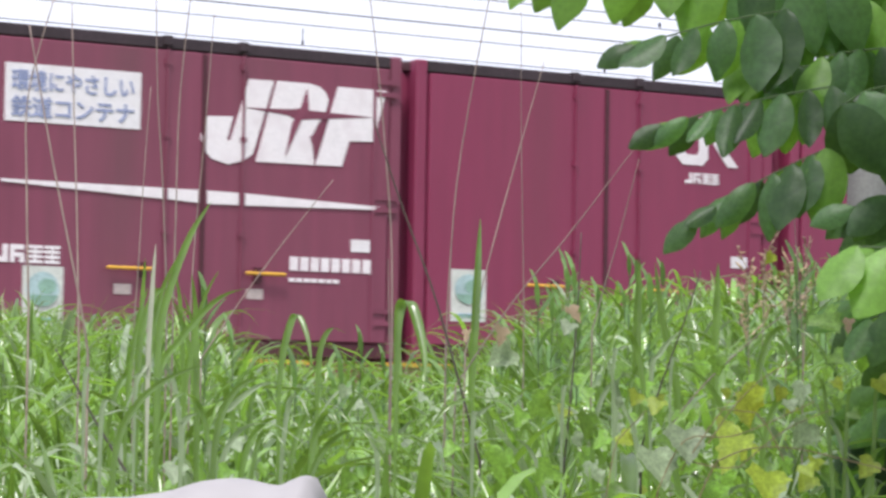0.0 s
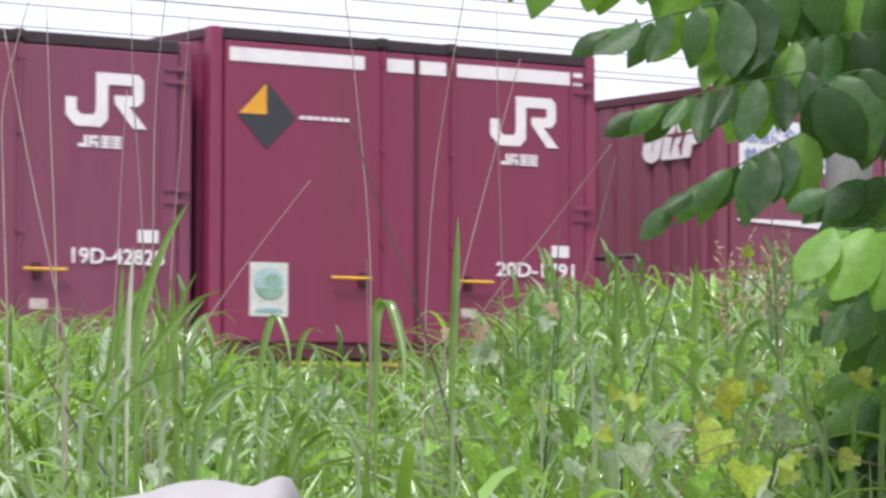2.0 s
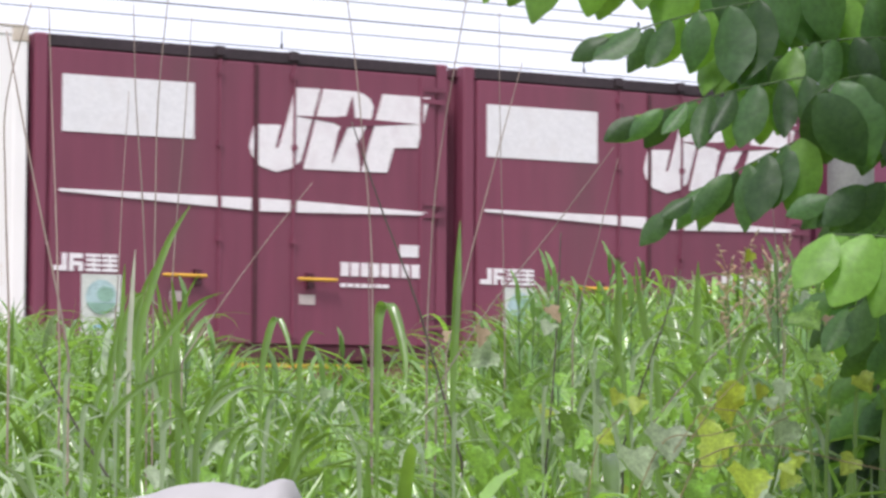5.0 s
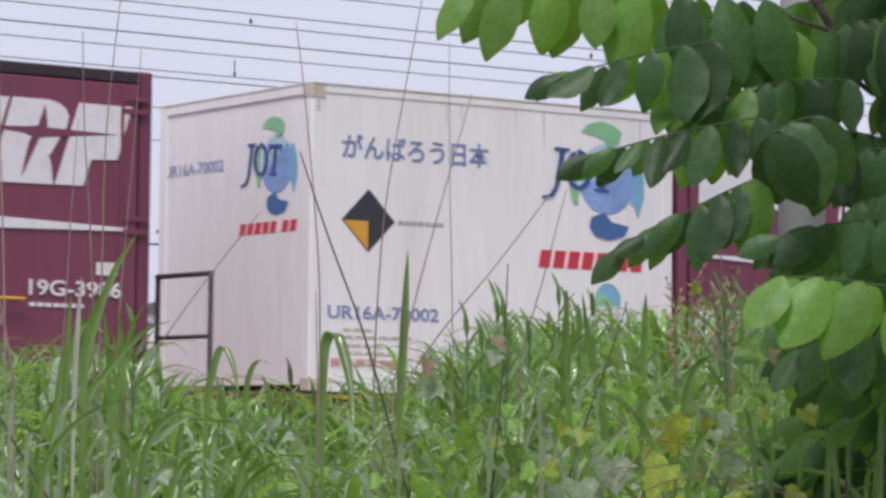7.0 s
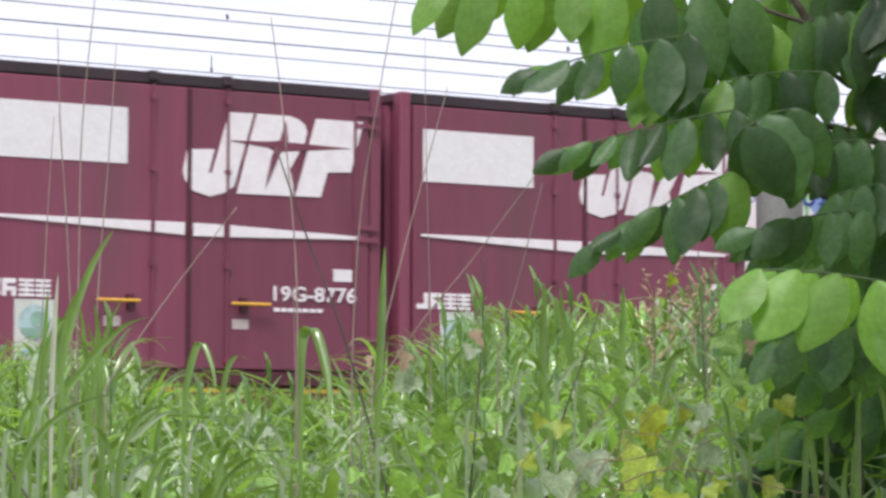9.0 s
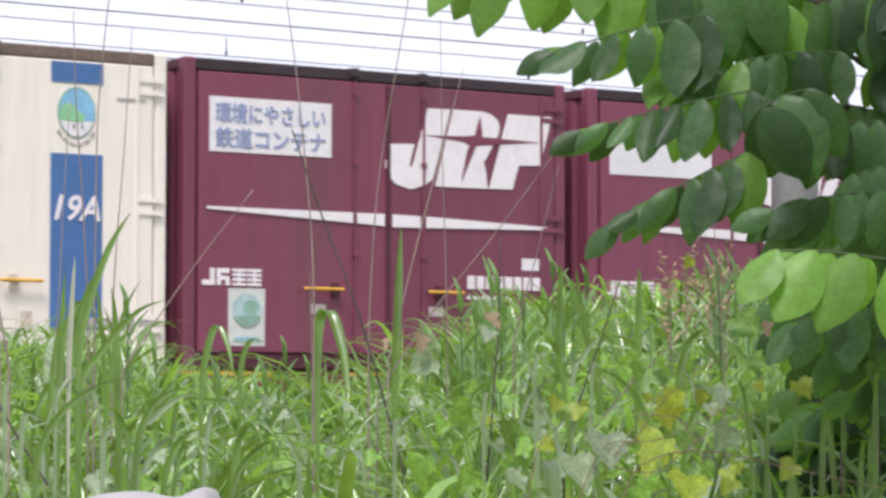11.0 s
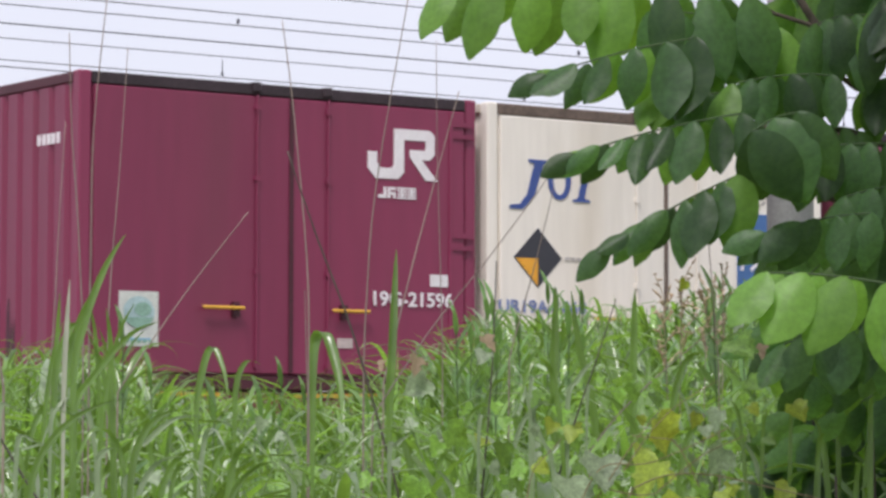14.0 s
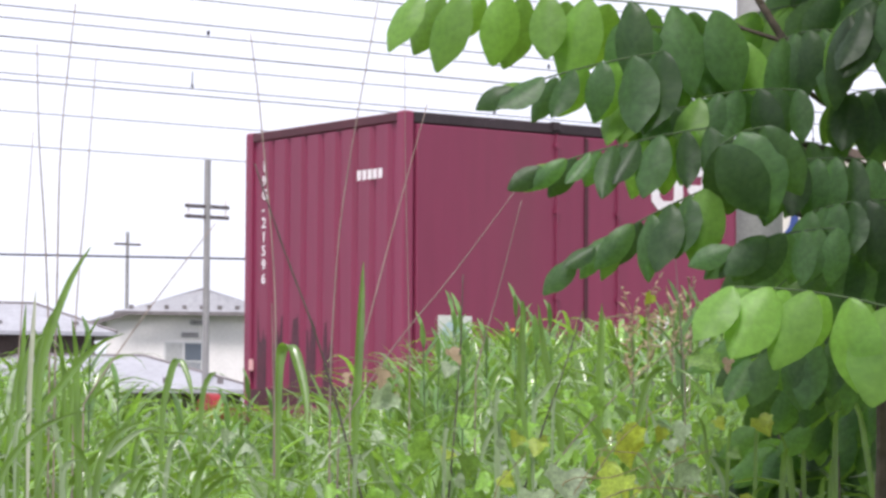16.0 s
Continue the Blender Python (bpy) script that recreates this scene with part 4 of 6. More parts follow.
RACHIS = mat("leaf_stalk", (0.06, 0.10, 0.035), 0.6, var=0.1)
BARK = mat("brown_bark", (0.085, 0.065, 0.05), 0.85, var=0.3, scale=20, fine=90, bump=0.5)
VINE_LEAF = mat("vine_leaf", (0.15, 0.29, 0.05), 0.45, var=0.26, scale=3.5, fine=16, bump=0.08, trans=(0.36, 0.56, 0.06), obvar=0.4)
VINE_PALE = mat("pale_vine_leaf", (0.33, 0.41, 0.27), 0.5, var=0.26, scale=3.5, fine=16, bump=0.08, trans=(0.26, 0.36, 0.13), obvar=0.2)
VINE_YELLOW = mat("yellowing_vine_leaf", (0.28, 0.38, 0.05), 0.5, var=0.24, scale=3.5, fine=16, bump=0.08, trans=(0.52, 0.52, 0.05), obvar=0.25)
DEAD = mat("dead_leaf", (0.36, 0.27, 0.18), 0.8, var=0.25, scale=12, fine=60, trans=(0.3, 0.22, 0.12), obvar=0.3)
# weathered white, its base colour lowered to hold the shade of foliage above
RAILWHITE = mat("weathered_white_rail_shaded", (0.33, 0.315, 0.32), 0.6, var=0.08, scale=9, fine=60, dirt=((0.35, 0.32, 0.32), 0.6))

# A line of sight over the plants: s metres to the right, u metres up from eye level, d metres ahead.
AX, AY = Vector((math.cos(radians(35.56)), -math.sin(radians(35.56)), 0)), Vector((math.sin(radians(35.56)), math.cos(radians(35.56)), 0))


def spot(s, u, d):
    return AX * s + AY * d + Vector((0, 0, EYE_Z + u))


def skyline(q):
    """How high the grass stands against the train, as rise over distance, by bearing q (right over ahead)."""
    pts = ((-0.20, 0.034), (-0.145, 0.026), (-0.125, 0.031), (-0.112, 0.027), (-0.098, 0.015), (-0.06, 0.012), (-0.035, 0.013), (-0.016, 0.021), (0.0, 0.034), (0.02, 0.040), (0.06, 0.042), (0.10, 0.044), (0.30, 0.044))
    for (a, b), (c, d) in zip(pts, pts[1:]):
        if q < c:
            return b + (d - b) * max(0.0, (q - a)) / (c - a)
    return pts[-1][1]


def blade(verts, faces, base, top, length, lean, bend, width, turn, n=8):
    """A grass leaf on a thin upright culm: the leaf arches over and its highest point stands at top."""
    pts, x, z = [], 0.0, 0.0
    for i in range(n + 1):
        pts.append((x, z))
        a = lean + bend * ((i + 0.5) / n) ** 1.5
        x, z = x + length * math.sin(a) / n, z + length * math.cos(a) / n
    z0 = top - max(p[1] for p in pts)
    c, s_ = math.cos(turn), math.sin(turn)
    tw = random.uniform(-1.0, 1.0)
    v0 = len(verts)
    rows = [(0.0, base.z - z0, 0.25)] + [(px, pz, (0.3 + 2.1 * i / n if i < n * 0.34 else 1.0) * max(0.03, 1 - max(0, (i / n - 0.4) / 0.6) ** 1.7)) for i, (px, pz) in enumerate(pts)]
    for i, (px, pz, f) in enumerate(rows):
        w = width * f
        a = turn + math.pi / 2 + tw * (0.5 - i / n)
        ox, oy = math.cos(a) * w / 2, math.sin(a) * w / 2
        cx, cy, cz = base.x + c * px, base.y + s_ * px, z0 + pz
        verts.append((cx - ox, cy - oy, cz + w * 0.16)), verts.append((cx + c * w * 0.14, cy + s_ * w * 0.14, cz - w * 0.1)), verts.append((cx + ox, cy + oy, cz + w * 0.16))
    for i in range(len(rows) - 1):
        q = v0 + 3 * i
        faces.append((q, q + 1, q + 4, q + 3)), faces.append((q + 1, q + 2, q + 5, q + 4))


def grass():
    random.seed(11)
    verts, faces, shade = [], [], []
    for tuft in range(3500):
        d = 2.6 + 8.0 * random.random() ** 1.2 if random.random() < 0.86 else random.uniform(9, 16.5)
        q = random.uniform(-0.20, 0.20) if random.random() < 0.68 else random.uniform(-1.2, 0.9)
        centre = spot(q * d, 0, d)
        if centre.y > 17.4:
            continue
        if q > 0.105 and d < 2.9 and random.random() < 0.5:
            continue
        near = min(1.0, max(0.0, (d - 2.2) / 5.0))
        lift = 0.06 * random.gauss(0, 1) + 0.04 * noise.noise(Vector((centre.x * 1.7, centre.y * 1.7, 3)))
        sky_top = EYE_Z + d * (-0.030 + (skyline(q) + 0.030) * near ** 0.75) - 0.045 + min(0.09 if random.random() < 0.85 else 0.16, lift * random.choice((1, 1, 1, 1.6)))
        side = random.uniform(0, math.tau)
        for i in range(random.randint(6, 11)):
            p = centre + Vector((random.gauss(0, 0.045), random.gauss(0, 0.045), 0))
            p.z = ground_height(p.x, p.y) - 0.02
            length = random.uniform(0.20, 0.52)
            bend = random.choice((random.uniform(0.05, 0.4), random.uniform(0.1, 0.7), random.uniform(0.4, 1.3), random.uniform(1.4, 2.7)))
            blade(verts, faces, p, sky_top - 0.02 * i * random.random() - abs(random.gauss(0, 0.035)), length, abs(random.gauss(0.12, 0.14)), bend, random.uniform(0.008, 0.019), side + random.gauss(0, 1.3), 8 if abs(q) < 0.2 else 4)
            # some strongly bent blades get the pale colour with the sheen in it
            shade += [1 if bend > 0.9 and random.random() < 0.22 else 0] * (len(faces) - len(shade))
    me = bpy.data.meshes.new("grass")
    me.from_pydata(verts, [], faces)
    me.polygons.foreach_set("use_smooth", [True] * len(me.polygons))
    me.materials.append(GRASS), me.materials.append(GRASS_PALE)
    me.polygons.foreach_set("material_index", shade)
    tagged(new("grass", me), "dense rank green grass with arching blades on the bank", "grass", kind="stuff")


grass()


def leafy_blade(points, width, name="grass_blade", label="broad bent green blade of grass", material=None):
    """A single broad blade through the given points, folded along its midrib."""
    bm = bmesh.new()
    foot, pts = Vector(points[0]), [Vector(p) for p in points[1:]]
    pts.insert(0, pts[0] - (pts[0] - foot).normalized() * 0.12)
    fine = [foot]
    for i in range(len(pts) - 1):
        a, b, c, d = pts[max(0, i - 1)], pts[i], pts[i + 1], pts[min(len(pts) - 1, i + 2)]
        for k in range(5):
            t = k / 5
            fine.append(0.5 * ((2 * b) + (c - a) * t + (2 * a - 5 * b + 4 * c - d) * t * t + (3 * b - a - 3 * c + d) * t ** 3))
    fine.append(pts[-1])
    rows = []
    n = len(fine) - 1
    for i, p in enumerate(fine):
        t = i / n
        w = width * 0.36 * min(1, 0.2 + 2.2 * t) * max(0.04, 1 - max(0, (t - 0.6) / 0.4) ** 1.8)
        rows.append([bm.verts.new(p - AX * w + Vector((0, 0, w * 0.3))), bm.verts.new(p + AY * w * 0.5), bm.verts.new(p + AX * w)])
    for a, b in zip(rows, rows[1:]):
        bm.faces.new((a[0], a[1], b[1], b[0])), bm.faces.new((a[1], a[2], b[2], b[1]))
    return tagged(new(name, finish(bm, name, material or GRASS, True)), label, "grass", "tall grass blades")


def rooted(s, u, d, *more, off=0.0):
    """Points of a blade that starts on the ground under its first point."""
    p = spot(s, u, d)
    g = p + AX * off + AY * abs(off)
    g.z = ground_height(g.x, g.y)
    return [g, p] + [spot(*m) for m in more]


leafy_blade(rooted(-0.140, 0.058, 2.8, (-0.137, 0.092, 2.8), (-0.128, 0.095, 2.79), (-0.120, 0.074, 2.78), (-0.114, 0.048, 2.77), (-0.112, 0.02, 2.76)), 0.015)
leafy_blade(rooted(-0.086, 0.03, 3.4, (-0.083, 0.10, 3.4), (-0.081, 0.16, 3.41), (-0.0795, 0.212, 3.42)), 0.013, label="upright pointed green blade of grass")
leafy_blade(rooted(-0.36, 0.05, 2.8, (-0.350, 0.105, 2.8), (-0.332, 0.155, 2.8), (-0.313, 0.187, 2.8)), 0.010, label="upright pointed green blade of grass")
leafy_blade(rooted(-0.382, 0.04, 2.9, (-0.380, 0.10, 2.9), (-0.377, 0.152, 2.9)), 0.007, label="pale dry upright reed blade", material=REED)
leafy_blade(rooted(-0.366, 0.02, 2.85, (-0.345, 0.06, 2.85), (-0.312, 0.097, 2.85), (-0.285, 0.108, 2.84)), 0.010)
leafy_blade(rooted(-0.405, 0.03, 3.0, (-0.40, 0.08, 3.0), (-0.385, 0.112, 3.0), (-0.365, 0.10, 2.99)), 0.010)
leafy_blade(rooted(-0.265, 0.02, 3.0, (-0.258, 0.07, 3.0), (-0.249, 0.089, 3.0), (-0.238, 0.068, 2.99), (-0.232, 0.04, 2.98)), 0.010)
leafy_blade(rooted(-0.235, 0.02, 3.1, (-0.232, 0.06, 3.1), (-0.222, 0.078, 3.1), (-0.208, 0.074, 3.1)), 0.008)
leafy_blade(rooted(0.142, 0.02, 3.4, (0.125, 0.10, 3.4), (0.116, 0.165, 3.4)), 0.012, label="upright pointed green blade of grass")
leafy_blade(rooted(0.205, 0.05, 3.8, (0.207, 0.13, 3.8), (0.208, 0.185, 3.8)), 0.014, label="upright pointed green blade of grass")
leafy_blade(rooted(0.102, 0.05, 3.6, (0.103, 0.12, 3.6), (0.105, 0.178, 3.6)), 0.014, label="upright pointed green blade of grass")
leafy_blade(rooted(0.185, -0.02, 3.2, (0.165, 0.028, 3.2), (0.13, 0.05, 3.2), (0.092, 0.046, 3.2)), 0.012)
leafy_blade(rooted(-0.37, -0.05, 2.6, (-0.35, 0.0, 2.6), (-0.31, 0.028, 2.6), (-0.26, 0.035, 2.6)), 0.009)
leafy_blade(rooted(-0.285, -0.05, 2.6, (-0.275, 0.0, 2.6), (-0.25, 0.022, 2.6), (-0.215, 0.012, 2.6)), 0.009)
# blades set where highlights lie; the pale colour stands for the glint
leafy_blade(rooted(-0.299, -0.023, 2.75, (-0.288, -0.005, 2.75), (-0.261, 0.017, 2.75), (-0.235, 0.019, 2.75), (-0.211, 0.014, 2.75)), 0.009, label="arching blade of grass with a sheen in its colour", material=GRASS_PALE)
leafy_blade(rooted(-0.325, -0.031, 2.70, (-0.323, -0.018, 2.70), (-0.316, -0.010, 2.70), (-0.305, -0.010, 2.70)), 0.009, label="arching blade of grass with a sheen in its colour", material=GRASS_PALE)
leafy_blade(rooted(-0.380, 0.015, 2.80, (-0.369, 0.023, 2.80), (-0.357, 0.021, 2.80), (-0.346, 0.013, 2.80)), 0.007, label="arching blade of grass with a sheen in its colour", material=GRASS_PALE)
leafy_blade(rooted(0.083, -0.033, 2.90, (0.071, 0.001, 2.90), (0.060, 0.030, 2.90), (0.052, 0.062, 2.90)), 0.007, label="arching blade of grass with a sheen in its colour", material=GRASS_PALE)
leafy_blade(rooted(0.098, 0.035, 2.95, (0.106, 0.054, 2.95), (0.114, 0.066, 2.95), (0.126, 0.078, 2.95)), 0.008, label="arching blade of grass with a sheen in its colour", material=GRASS_PALE)
leafy_blade(rooted(0.062, 0.047, 2.95, (0.068, 0.058, 2.95), (0.075, 0.062, 2.95), (0.086, 0.059, 2.95)), 0.007, label="arching blade of grass with a sheen in its colour", material=GRASS_PALE)
leafy_blade(rooted(0.064, 0.029, 2.90, (0.071, 0.033, 2.90), (0.079, 0.033, 2.90), (0.089, 0.029, 2.90)), 0.007, label="arching blade of grass with a sheen in its colour", material=GRASS_PALE)
leafy_blade(rooted(0.012, 0.008, 2.75, (0.019, 0.020, 2.75), (0.041, 0.020, 2.75), (0.071, 0.016, 2.75)), 0.006, label="arching blade of grass with a sheen in its colour", material=GRASS_PALE)
leafy_blade(rooted(0.115, 0.041, 2.90, (0.126, 0.045, 2.90), (0.163, 0.043, 2.90), (0.201, 0.037, 2.90)), 0.005, label="arching blade of grass with a sheen in its colour", material=GRASS_PALE)
leafy_blade(rooted(-0.067, -0.014, 2.70, (-0.062, -0.007, 2.70), (-0.056, -0.001, 2.70), (-0.048, 0.004, 2.70)), 0.007, label="arching blade of grass with a sheen in its colour", material=GRASS_PALE)
leafy_blade(rooted(-0.148, -0.051, 2.65, (-0.151, -0.036, 2.65), (-0.156, -0.024, 2.65), (-0.161, -0.018, 2.65)), 0.008, label="arching blade of grass with a sheen in its colour", material=GRASS_PALE)
leafy_blade(rooted(-0.288, -0.060, 2.62, (-0.291, -0.042, 2.62), (-0.288, -0.032, 2.62), (-0.283, -0.035, 2.62)), 0.008, label="arching blade of grass with a sheen in its colour", material=GRASS_PALE)
leafy_blade(rooted(-0.396, -0.008, 2.70, (-0.381, -0.004, 2.70), (-0.369, -0.009, 2.70), (-0.356, -0.020, 2.70)), 0.008, label="arching blade of grass with a sheen in its colour", material=GRASS_PALE)
leafy_blade(rooted(-0.427, 0.021, 2.80, (-0.417, 0.027, 2.80), (-0.404, 0.027, 2.80), (-0.392, 0.021, 2.80)), 0.007, label="arching blade of grass with a sheen in its colour", material=GRASS_PALE)
random.seed(6)
for i in range(9):
    d, q = random.uniform(2.75, 3.2), random.uniform(-0.146, -0.108)
    h, b = random.uniform(0.018, 0.042) * d, random.uniform(-1, 1)
    leafy_blade(rooted(q * d, h - 0.12, d, (q * d + b * 0.006, h - 0.06, d), (q * d + b * 0.018, h - 0.01, d), (q * d + b * 0.035, h + 0.02, d - 0.01)), random.uniform(0.006, 0.010), label="upright pointed green blade of grass")
random.seed(3)
for i in range(22):
    d, q = random.uniform(2.5, 2.9), random.uniform(0.092, 0.155)
    h, b = random.uniform(-0.03, 0.012) * d, random.uniform(-1, 1)
    leafy_blade(rooted(q * d, h - 0.1, d, (q * d + b * 0.008, h - 0.04, d), (q * d + b * 0.02, h + 0.01, d), (q * d + b * 0.045, h + 0.02, d - 0.01)), random.uniform(0.004, 0.008), label="upright pointed green blade of grass")
random.seed(5)
for i in range(80):
    d = random.uniform(2.6, 5.0)
    q = random.uniform(-0.148, 0.15)
    h = skyline(q) * d * random.uniform(-0.8, 0.75) - 0.01
    a, b = q * d, random.choice((-1, 1)) * random.uniform(0.3, 1.0)
    leafy_blade(rooted(a, h - 0.05, d, (a + b * 0.02, h, d), (a + b * 0.055, h + random.uniform(-0.005, 0.018), d - 0.02), (a + b * 0.09, h - random.uniform(0.0, 0.05), d - 0.03), off=-b * random.uniform(0.05, 0.35)), random.uniform(0.006, 0.010), label="arching green blade of grass", material=GRASS_PALE if i % 3 == 0 else GRASS)


def smooth_line(points):
    """A fine line that passes smoothly through the points."""
    pts = [Vector(p) for p in points]
    fine = []
    for i in range(len(pts) - 1):
        a, b, c, e = pts[max(0, i - 1)] if i > 1 else pts[i], pts[i], pts[i + 1], pts[min(len(pts) - 1, i + 2)]
        for t in (0, 0.25, 0.5, 0.75):
            fine.append(0.5 * ((2 * b) + (c - a) * t + (2 * a - 5 * b + 4 * c - e) * t * t + (3 * b - a - 3 * c + e) * t ** 3))
    return fine + [pts[-1]]


def stalk(points, r=0.0015, material=GRASS_DRY):
    bm = bmesh.new()
    fine = smooth_line(points)
    sweep(bm, fine, [r * (1 - 0.6 * i / len(fine)) for i in range(len(fine))])
    tagged(new("dry_stalk", finish(bm, "dry_stalk", material, True)), "thin dry pinkish-brown grass stalk" if material is GRASS_DRY else "thin dark brown leaning weed stalk", "stalk", "dry grass stalks")


def bare(*pts, d=3.6, r=0.0016, material=GRASS_DRY):
    stalk(rooted(pts[0][0] * d, pts[0][1] * d, d, *[(a * d, b * d, d) for a, b in pts[1:]]), r, material)


bare((-0.1258, 0.0325), (-0.1281, 0.0733), (-0.1303, 0.1014), (-0.1314, 0.1331), d=3.60, r=0.0013)
bare((-0.1238, 0.0326), (-0.1235, 0.0606), (-0.1229, 0.1015), (-0.1188, 0.1465), d=3.40, r=0.0013)
bare((-0.1179, 0.0364), (-0.1167, 0.0587), (-0.1146, 0.0864), (-0.1121, 0.1285), d=3.90, r=0.0012)
bare((-0.1364, 0.0288), (-0.1355, 0.0436), (-0.1343, 0.0733), (-0.1326, 0.1040), d=4.20, r=0.0012)
bare((-0.0517, 0.0254), (-0.0526, 0.0589), (-0.0574, 0.1091), (-0.0611, 0.1371), d=3.50, r=0.0013)
bare((-0.0339, 0.0200), (-0.0331, 0.0442), (-0.0300, 0.0831), (-0.0192, 0.1475), d=3.60, r=0.0014)
bare((-0.0084, 0.0293), (-0.0089, 0.0477), (-0.0102, 0.0925), (-0.0107, 0.1307), d=4.40, r=0.0011)
bare((-0.0275, 0.0182), (-0.0185, 0.0553), (-0.0103, 0.0867), (-0.0030, 0.1140), d=4.00, r=0.0014)
bare((-0.0306, 0.0071), (-0.0123, 0.0348), (0.0061, 0.0577), (0.0271, 0.0861), d=3.10, r=0.0011)
bare((0.0138, 0.0259), (0.0182, 0.0424), (0.0218, 0.0553), (0.0285, 0.0824), d=3.40, r=0.0011)
bare((-0.1142, 0.0148), (-0.1033, 0.0315), (-0.0888, 0.0521), (-0.0718, 0.0742), d=3.30, r=0.0011)
bare((-0.0223, -0.0174), (-0.0365, 0.0323), (-0.0490, 0.0655), (-0.0590, 0.0942), d=3.10, r=0.0016, material=STEM_DARK)
bare((-0.1355, -0.0269), (-0.1462, -0.0103), (-0.1566, 0.0072), (-0.1624, 0.0172), d=2.90, r=0.0016, material=STEM_DARK)
bare((-0.1516, 0.0159), (-0.1547, 0.0334), (-0.1650, 0.0809), (-0.1734, 0.1241), d=3.20, r=0.0017)
bare((-0.1546, 0.0157), (-0.1560, 0.0569), (-0.1580, 0.0977), (-0.1594, 0.1314), d=3.50, r=0.0014)
bare((-0.1715, 0.0306), (-0.1732, 0.0735), (-0.1732, 0.1015), (-0.1653, 0.1335), d=3.40, r=0.0015)
bare((0.0303, -0.0120), (0.0367, 0.0093), (0.0420, 0.0240), (0.0490, 0.0457), d=3.00, r=0.0015, material=STEM_DARK)
bare((0.0052, -0.0177), (0.0075, 0.0098), (0.0089, 0.0321), (0.0098, 0.0580), d=3.05, r=0.0014, material=STEM_DARK)
bare((0.0825, 0.0231), (0.0813, 0.0381), (0.0797, 0.0584), (0.0791, 0.0659), d=3.20, r=0.0010)
bare((-0.0522, 0.0150), (-0.0528, 0.0317), (-0.0531, 0.0428), (-0.0533, 0.0483), d=3.60, r=0.0010)
bare((0.0403, -0.0040), (0.0507, 0.0090), (0.0683, 0.0257), (0.0857, 0.0393), d=3.00, r=0.0011)


# ---- locust sapling ----
def leaflet_mesh(name, material, curl):
    """An oval leaflet, 1 long from its stalk along -z, folded at the midrib, with a bluntly pointed tip."""
    bm = bmesh.new()
    rows = []
    n = 12
    for i in range(n + 1):
        t = (1 - math.cos(math.pi * i / n)) / 2
        w = 0.262 * math.sin(math.pi * t ** 0.98) ** 0.58 if 0 < i < n else 0.012
        w *= 1 - 0.30 * max(0.0, (t - 0.66) / 0.34)
        y = curl * (t * t - 0.3 * t)
        rows.append([bm.verts.new((s * w * f + 0.02 * curl * math.sin(5 * t), y + 0.30 * w * f ** 1.5 * (1 if s else 0) + 0.016 * f * math.sin(17 * t + 2 * s), -t)) for s, f in ((-1, 1), (-1, 0.66), (-1, 0.33), (0, 0), (1, 0.33), (1, 0.66), (1, 1))])
    for a, b in zip(rows, rows[1:]):
        for j in range(6):
            bm.faces.new((a[j], a[j + 1], b[j + 1], b[j]))
    return finish(bm, name, material, True)


LEAFLETS = {False: [leaflet_mesh("leaflet", LEAF, c) for c in (0.14, 0.34, -0.10, 0.45)], True: [leaflet_mesh("leaflet", LEAF_BRIGHT, c) for c in (0.12, 0.28)]}
sapling = tagged(new("locust_sapling"), "locust sapling with hanging oval leaflets beside the bank", "tree")


def leaf_stalk(a, mid, b):
    bm = bmesh.new()
    sweep(bm, [a * (1 - t) ** 2 + mid * 2 * t * (1 - t) + b * t * t for t in [i / 12 for i in range(13)]], [0.0007] * 13, 5)
    return part("leaf", bm, RACHIS, sapling)


def hang_leaflet(leaf, at, down, norm, size, broad, lit, rnd):
    ob = new("leaflet", LEAFLETS[lit][rnd.randrange(len(LEAFLETS[lit]))])
    ob.parent = leaf
    zax = -down.normalized()
    xax = zax.cross(norm).normalized()
    m = Matrix((xax, zax.cross(xax), zax)).transposed().to_4x4()
    ob.matrix_basis = Matrix.Translation(at) @ m @ Matrix.Diagonal((size * broad, size, size, 1))


def frond(base, tip, count, long0, long1, lean0, lean1, lit_from, broad, seed):
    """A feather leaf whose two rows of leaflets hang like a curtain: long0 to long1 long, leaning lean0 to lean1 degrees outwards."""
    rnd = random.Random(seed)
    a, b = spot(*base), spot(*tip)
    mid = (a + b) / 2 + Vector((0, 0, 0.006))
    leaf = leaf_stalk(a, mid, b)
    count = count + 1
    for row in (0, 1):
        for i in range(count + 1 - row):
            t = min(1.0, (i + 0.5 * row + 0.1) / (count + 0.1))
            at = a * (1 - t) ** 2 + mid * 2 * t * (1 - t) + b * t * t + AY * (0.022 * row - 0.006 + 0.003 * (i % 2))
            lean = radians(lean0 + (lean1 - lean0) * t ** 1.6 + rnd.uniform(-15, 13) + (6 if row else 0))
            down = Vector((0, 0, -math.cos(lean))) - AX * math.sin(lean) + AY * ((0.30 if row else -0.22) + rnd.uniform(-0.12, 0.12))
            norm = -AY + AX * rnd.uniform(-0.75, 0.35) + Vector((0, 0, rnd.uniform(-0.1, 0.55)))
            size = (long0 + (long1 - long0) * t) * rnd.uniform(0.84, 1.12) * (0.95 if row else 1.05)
            # the back row takes the bright, lit-through copy more often
            hang_leaflet(leaf, at, down, norm, size, broad * rnd.uniform(0.88, 1.14), t >= lit_from or (lit_from < 5 and rnd.random() < (0.32 if row else 0.05)), rnd)


